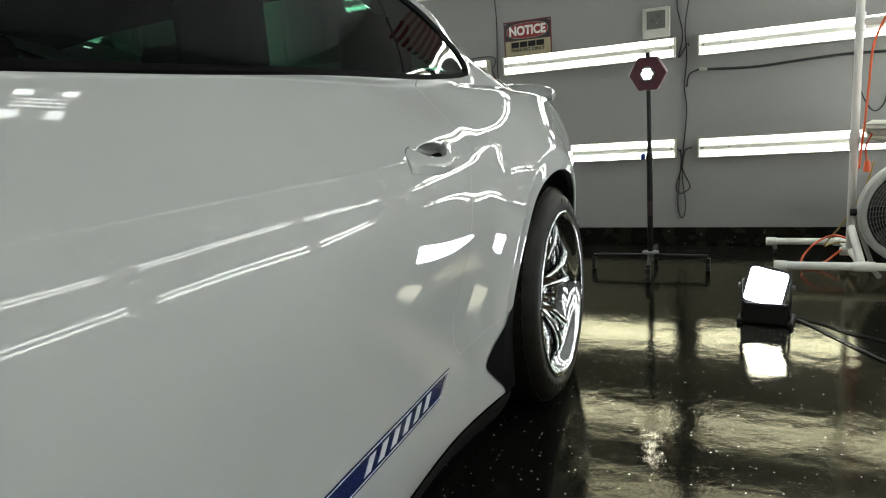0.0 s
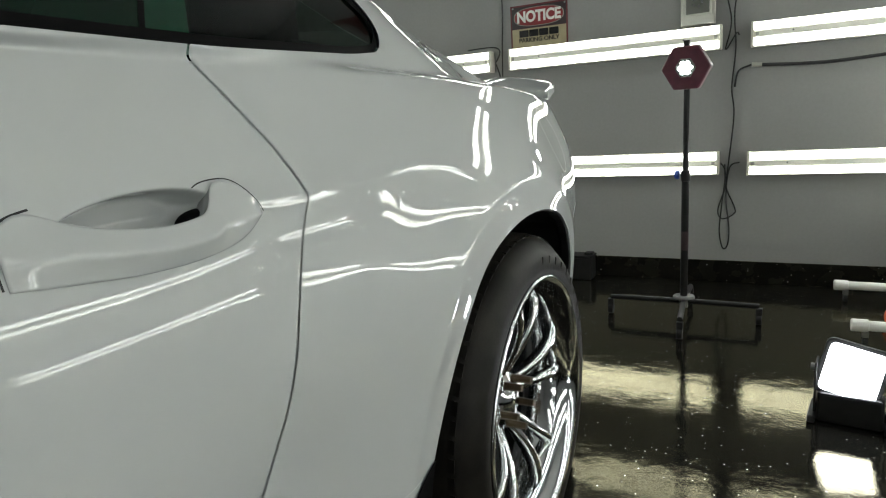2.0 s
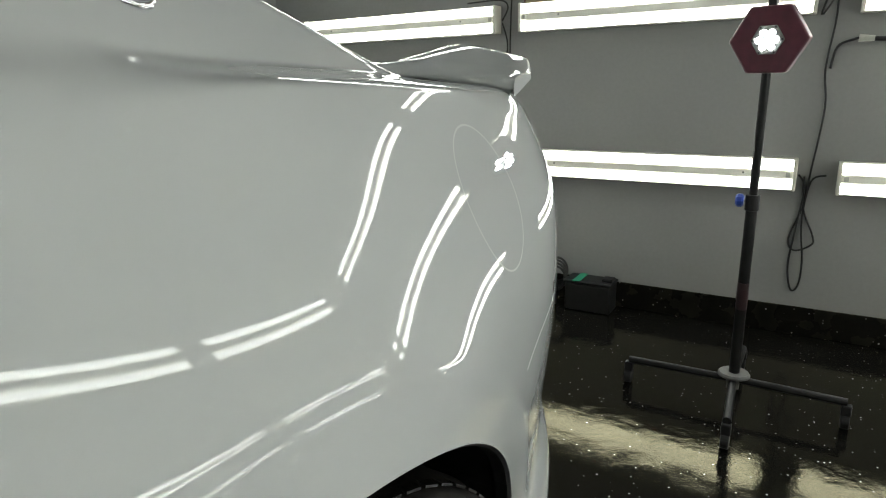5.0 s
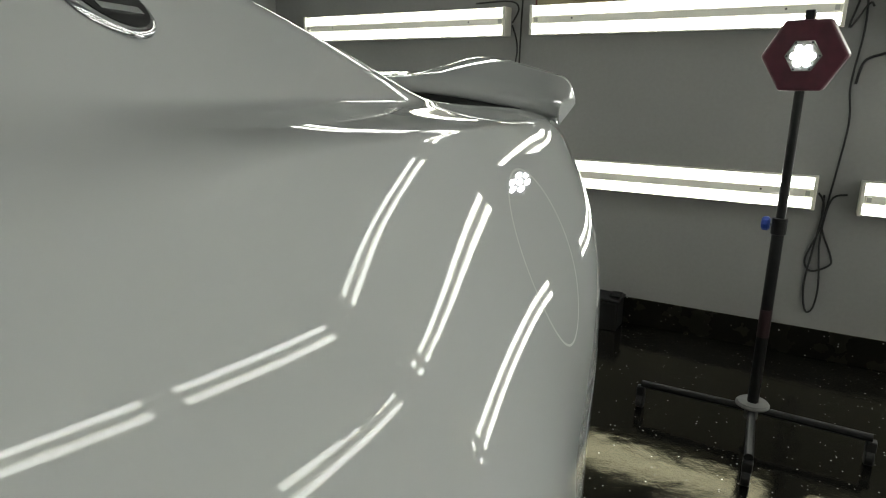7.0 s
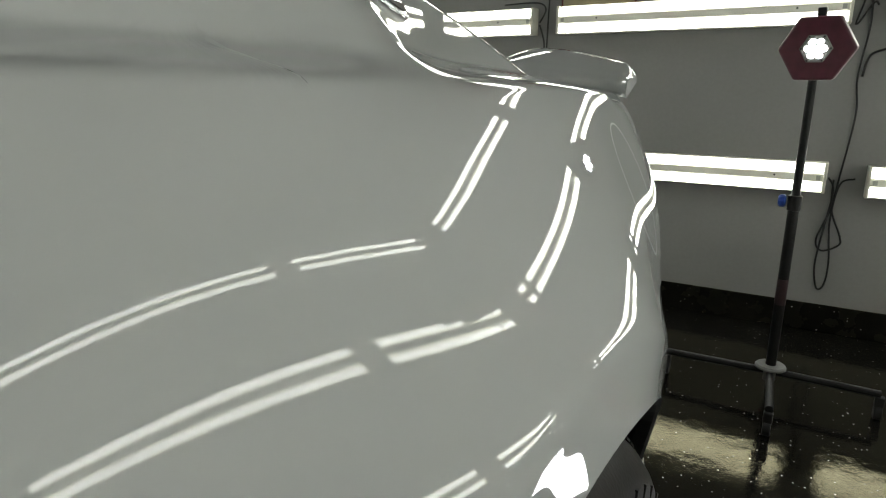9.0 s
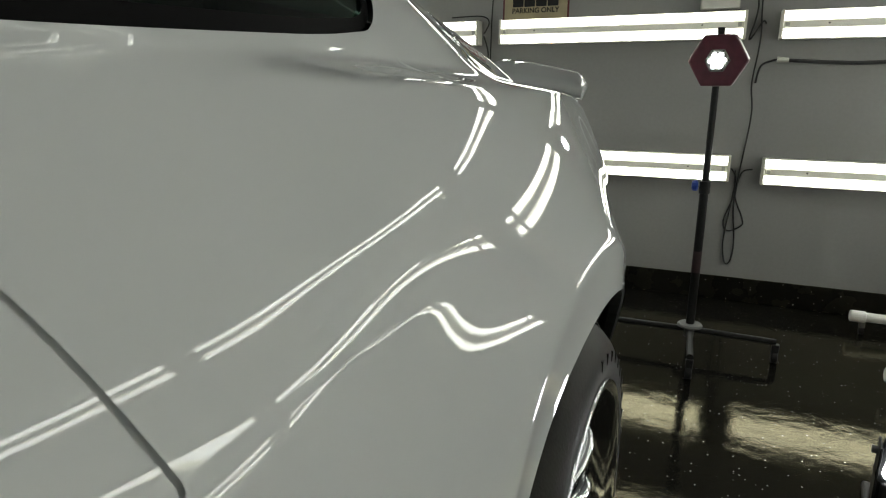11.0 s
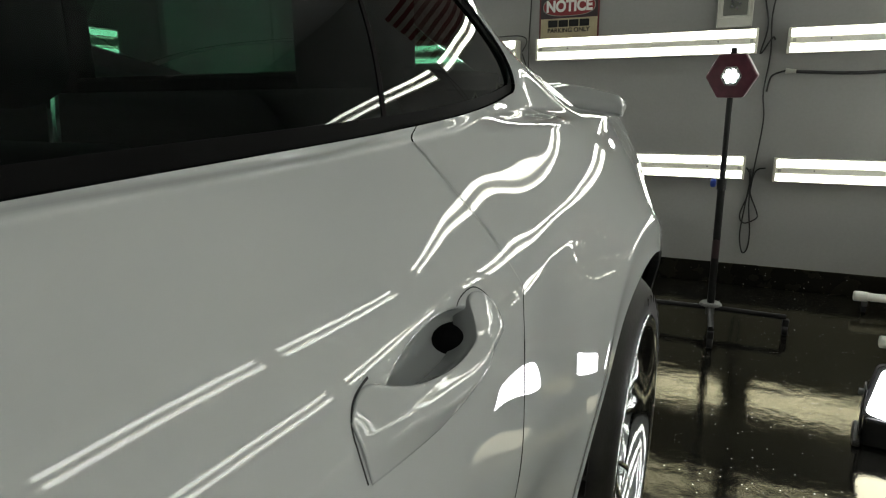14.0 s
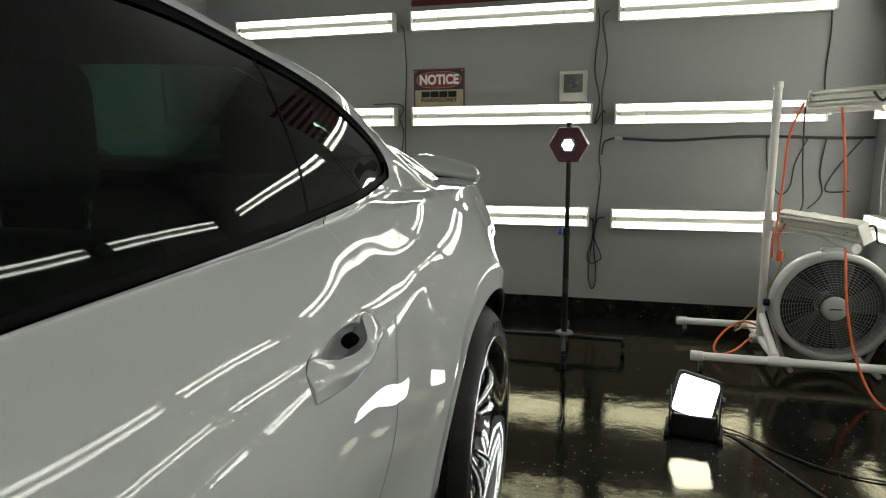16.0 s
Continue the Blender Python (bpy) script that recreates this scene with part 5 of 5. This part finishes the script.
orange([(1.31, 4.40, 1.38), (1.25, 4.38, 1.22), (1.235, 4.37, 1.0), (1.225, 4.37, 0.80), (1.215, 4.37, 0.66), (1.212, 4.38, 0.56)])
orange([(1.26, 4.36, 0.75), (1.235, 4.36, 0.68), (1.245, 4.36, 0.60)], 0.005)
tagged(part("orange_plug", rod((1.245, 4.36, 0.545), (1.245, 4.36, 0.605), 0.018, 14, 0.014, bevel=0.003), M_ORANGE), "orange plug on the hanging cord", "plug")
orange([(1.43, 4.22, 1.36), (1.43, 4.10, 1.1), (1.44, 4.06, 0.8), (1.45, 4.02, 0.62), (1.46, 3.97, 0.40), (1.50, 3.90, 0.16), (1.56, 3.75, 0.01), (1.70, 3.5, 0.007)])
orange([(1.24, 4.44, 0.13), (1.12, 4.46, 0.17), (1.02, 4.42, 0.13), (0.95, 4.36, 0.05), (0.97, 4.32, 0.012), (1.06, 4.36, 0.03), (1.15, 4.42, 0.09), (1.23, 4.46, 0.12)])
tagged(tube("yellow_cord", [(1.28, 4.38, 0.6), (1.25, 4.42, 0.45), (1.16, 4.45, 0.25), (1.08, 4.52, 0.10), (1.14, 4.56, 0.11), (1.22, 4.5, 0.12)], 0.005, mat("yellow cord", (0.35, 0.25, 0.06), 0.5)), "dull yellow cord wound on the rack base", "cord", "cords")


# ---- floor fan ----
def fan():
    R = 0.285
    ob = base("floor_fan", pose(1.485, 4.27, 0.0), label="round grey-white floor fan with wire cage", category="fan")
    c = (0, 0, 0.333)
    rim = part("ring", lathe([(R, -0.05), (R + 0.006, -0.02), (R, 0.06), (R - 0.02, 0.085), (R - 0.035, 0.06), (R - 0.035, -0.045), (R - 0.02, -0.062), (R, -0.05)], 72, "Y", c), M_FANGREY, ob, smooth=True)
    part("handle", box(-0.07, 0.07, -0.01, 0.03, 0.333 + R - 0.004, 0.333 + R + 0.022, 0.010), M_FANGREY, ob)
    for k in range(13):
        r = 0.078 + k * 0.0135
        g = part("cage_ring", lathe([(r + 0.0016, -0.056), (r, -0.0576), (r - 0.0016, -0.056), (r, -0.0544)], 56, "Y", c), M_FANWIRE, ob)
    for k in range(48):
        a = 2 * math.pi * k / 48
        a2 = a + 0.35
        p = Vector((0.062 * math.cos(a), -0.060, 0.333 + 0.062 * math.sin(a)))
        q = Vector(((R - 0.033) * math.cos(a2), -0.050, 0.333 + (R - 0.033) * math.sin(a2)))
        part("cage_wire", rod(p, q, 0.0012, 4), M_FANWIRE, ob)
    part("cap", lathe([(0.0, -0.075), (0.052, -0.074), (0.060, -0.068), (0.064, -0.055), (0.0, -0.054)], 36, "Y", c), M_FANGREY, ob, smooth=True)
    part("cap_bar", box(-0.028, 0.028, -0.0775, -0.0745, 0.330, 0.336), M_BLACK, ob)
    for k in range(5):
        bm = bmesh.new()
        rows = []
        for i in range(7):
            r = 0.05 + 0.19 * i / 6
            row = []
            for j in range(5):
                a = 2 * math.pi * k / 5 + (j - 2) * 0.16 + 0.25 * i / 6
                row.append(bm.verts.new((r * math.cos(a), 0.02 + (j - 2) * 0.014, 0.333 + r * math.sin(a))))
            rows.append(row)
        for i in range(6):
            for j in range(4):
                bm.faces.new((rows[i][j], rows[i][j + 1], rows[i + 1][j + 1], rows[i + 1][j]))
        bmesh.ops.solidify(bm, geom=bm.faces[:], thickness=0.003)
        part("blade", bm, M_FANDARK, ob, smooth=True)
    part("motor", rod((0, 0.02, 0.333), (0, 0.11, 0.333), 0.055, 24, bevel=0.01), M_BLACK, ob)
    part("back_guard", lathe([(0.06, 0.085), (0.26, 0.085), (0.26, 0.088), (0.06, 0.088)], 48, "Y", c), M_BLACK, ob)
    for sx in (-1, 1):
        part("side_knob", rod((sx * (R + 0.004), 0.01, 0.333), (sx * (R + 0.035), 0.01, 0.333), 0.020, 16, bevel=0.004), M_BLACK, ob)
        part("stand_leg", rod((sx * (R + 0.018), 0.02, 0.333), (sx * 0.20, 0.03, 0.03), 0.012, 12), M_FANGREY, ob)
        part("stand_foot", rod((sx * 0.20, -0.14, 0.014), (sx * 0.20, 0.16, 0.014), 0.014, 12), M_FANGREY, ob)
    return ob


fan()

# pump and hoses at the foot of the wall behind the car
pump = base("pump_box", pose(-0.60, 4.90, 0), label="black box with green tape and a coiled hose", category="box")
part("case", box(-0.10, 0.12, -0.06, 0.06, 0.0, 0.135, 0.008), M_BLACK, pump)
part("lid", box(-0.105, 0.125, -0.065, 0.065, 0.135, 0.150, 0.005), M_BLACK, pump)
part("tape", box(-0.060, -0.025, -0.067, 0.067, 0.150, 0.1525), M_GREEN, pump, "green tape strip")
part("knob", box(0.07, 0.12, -0.03, 0.03, 0.150, 0.166, 0.005), M_BLACK, pump)
for k in range(4):
    z = 0.05 + 0.035 * k
    tube("hose", [(-0.17 + 0.05 * math.cos(a), 0.01 * k, 0.13 + 0.06 * math.sin(a) + 0.012 * k) for a in [2 * math.pi * i / 12 for i in range(13)]], 0.006, M_CORD, pump)
part("valve", rod((-0.17, -0.02, 0.0), (-0.17, -0.02, 0.16), 0.014, 14, bevel=0.003), M_STEEL, pump)
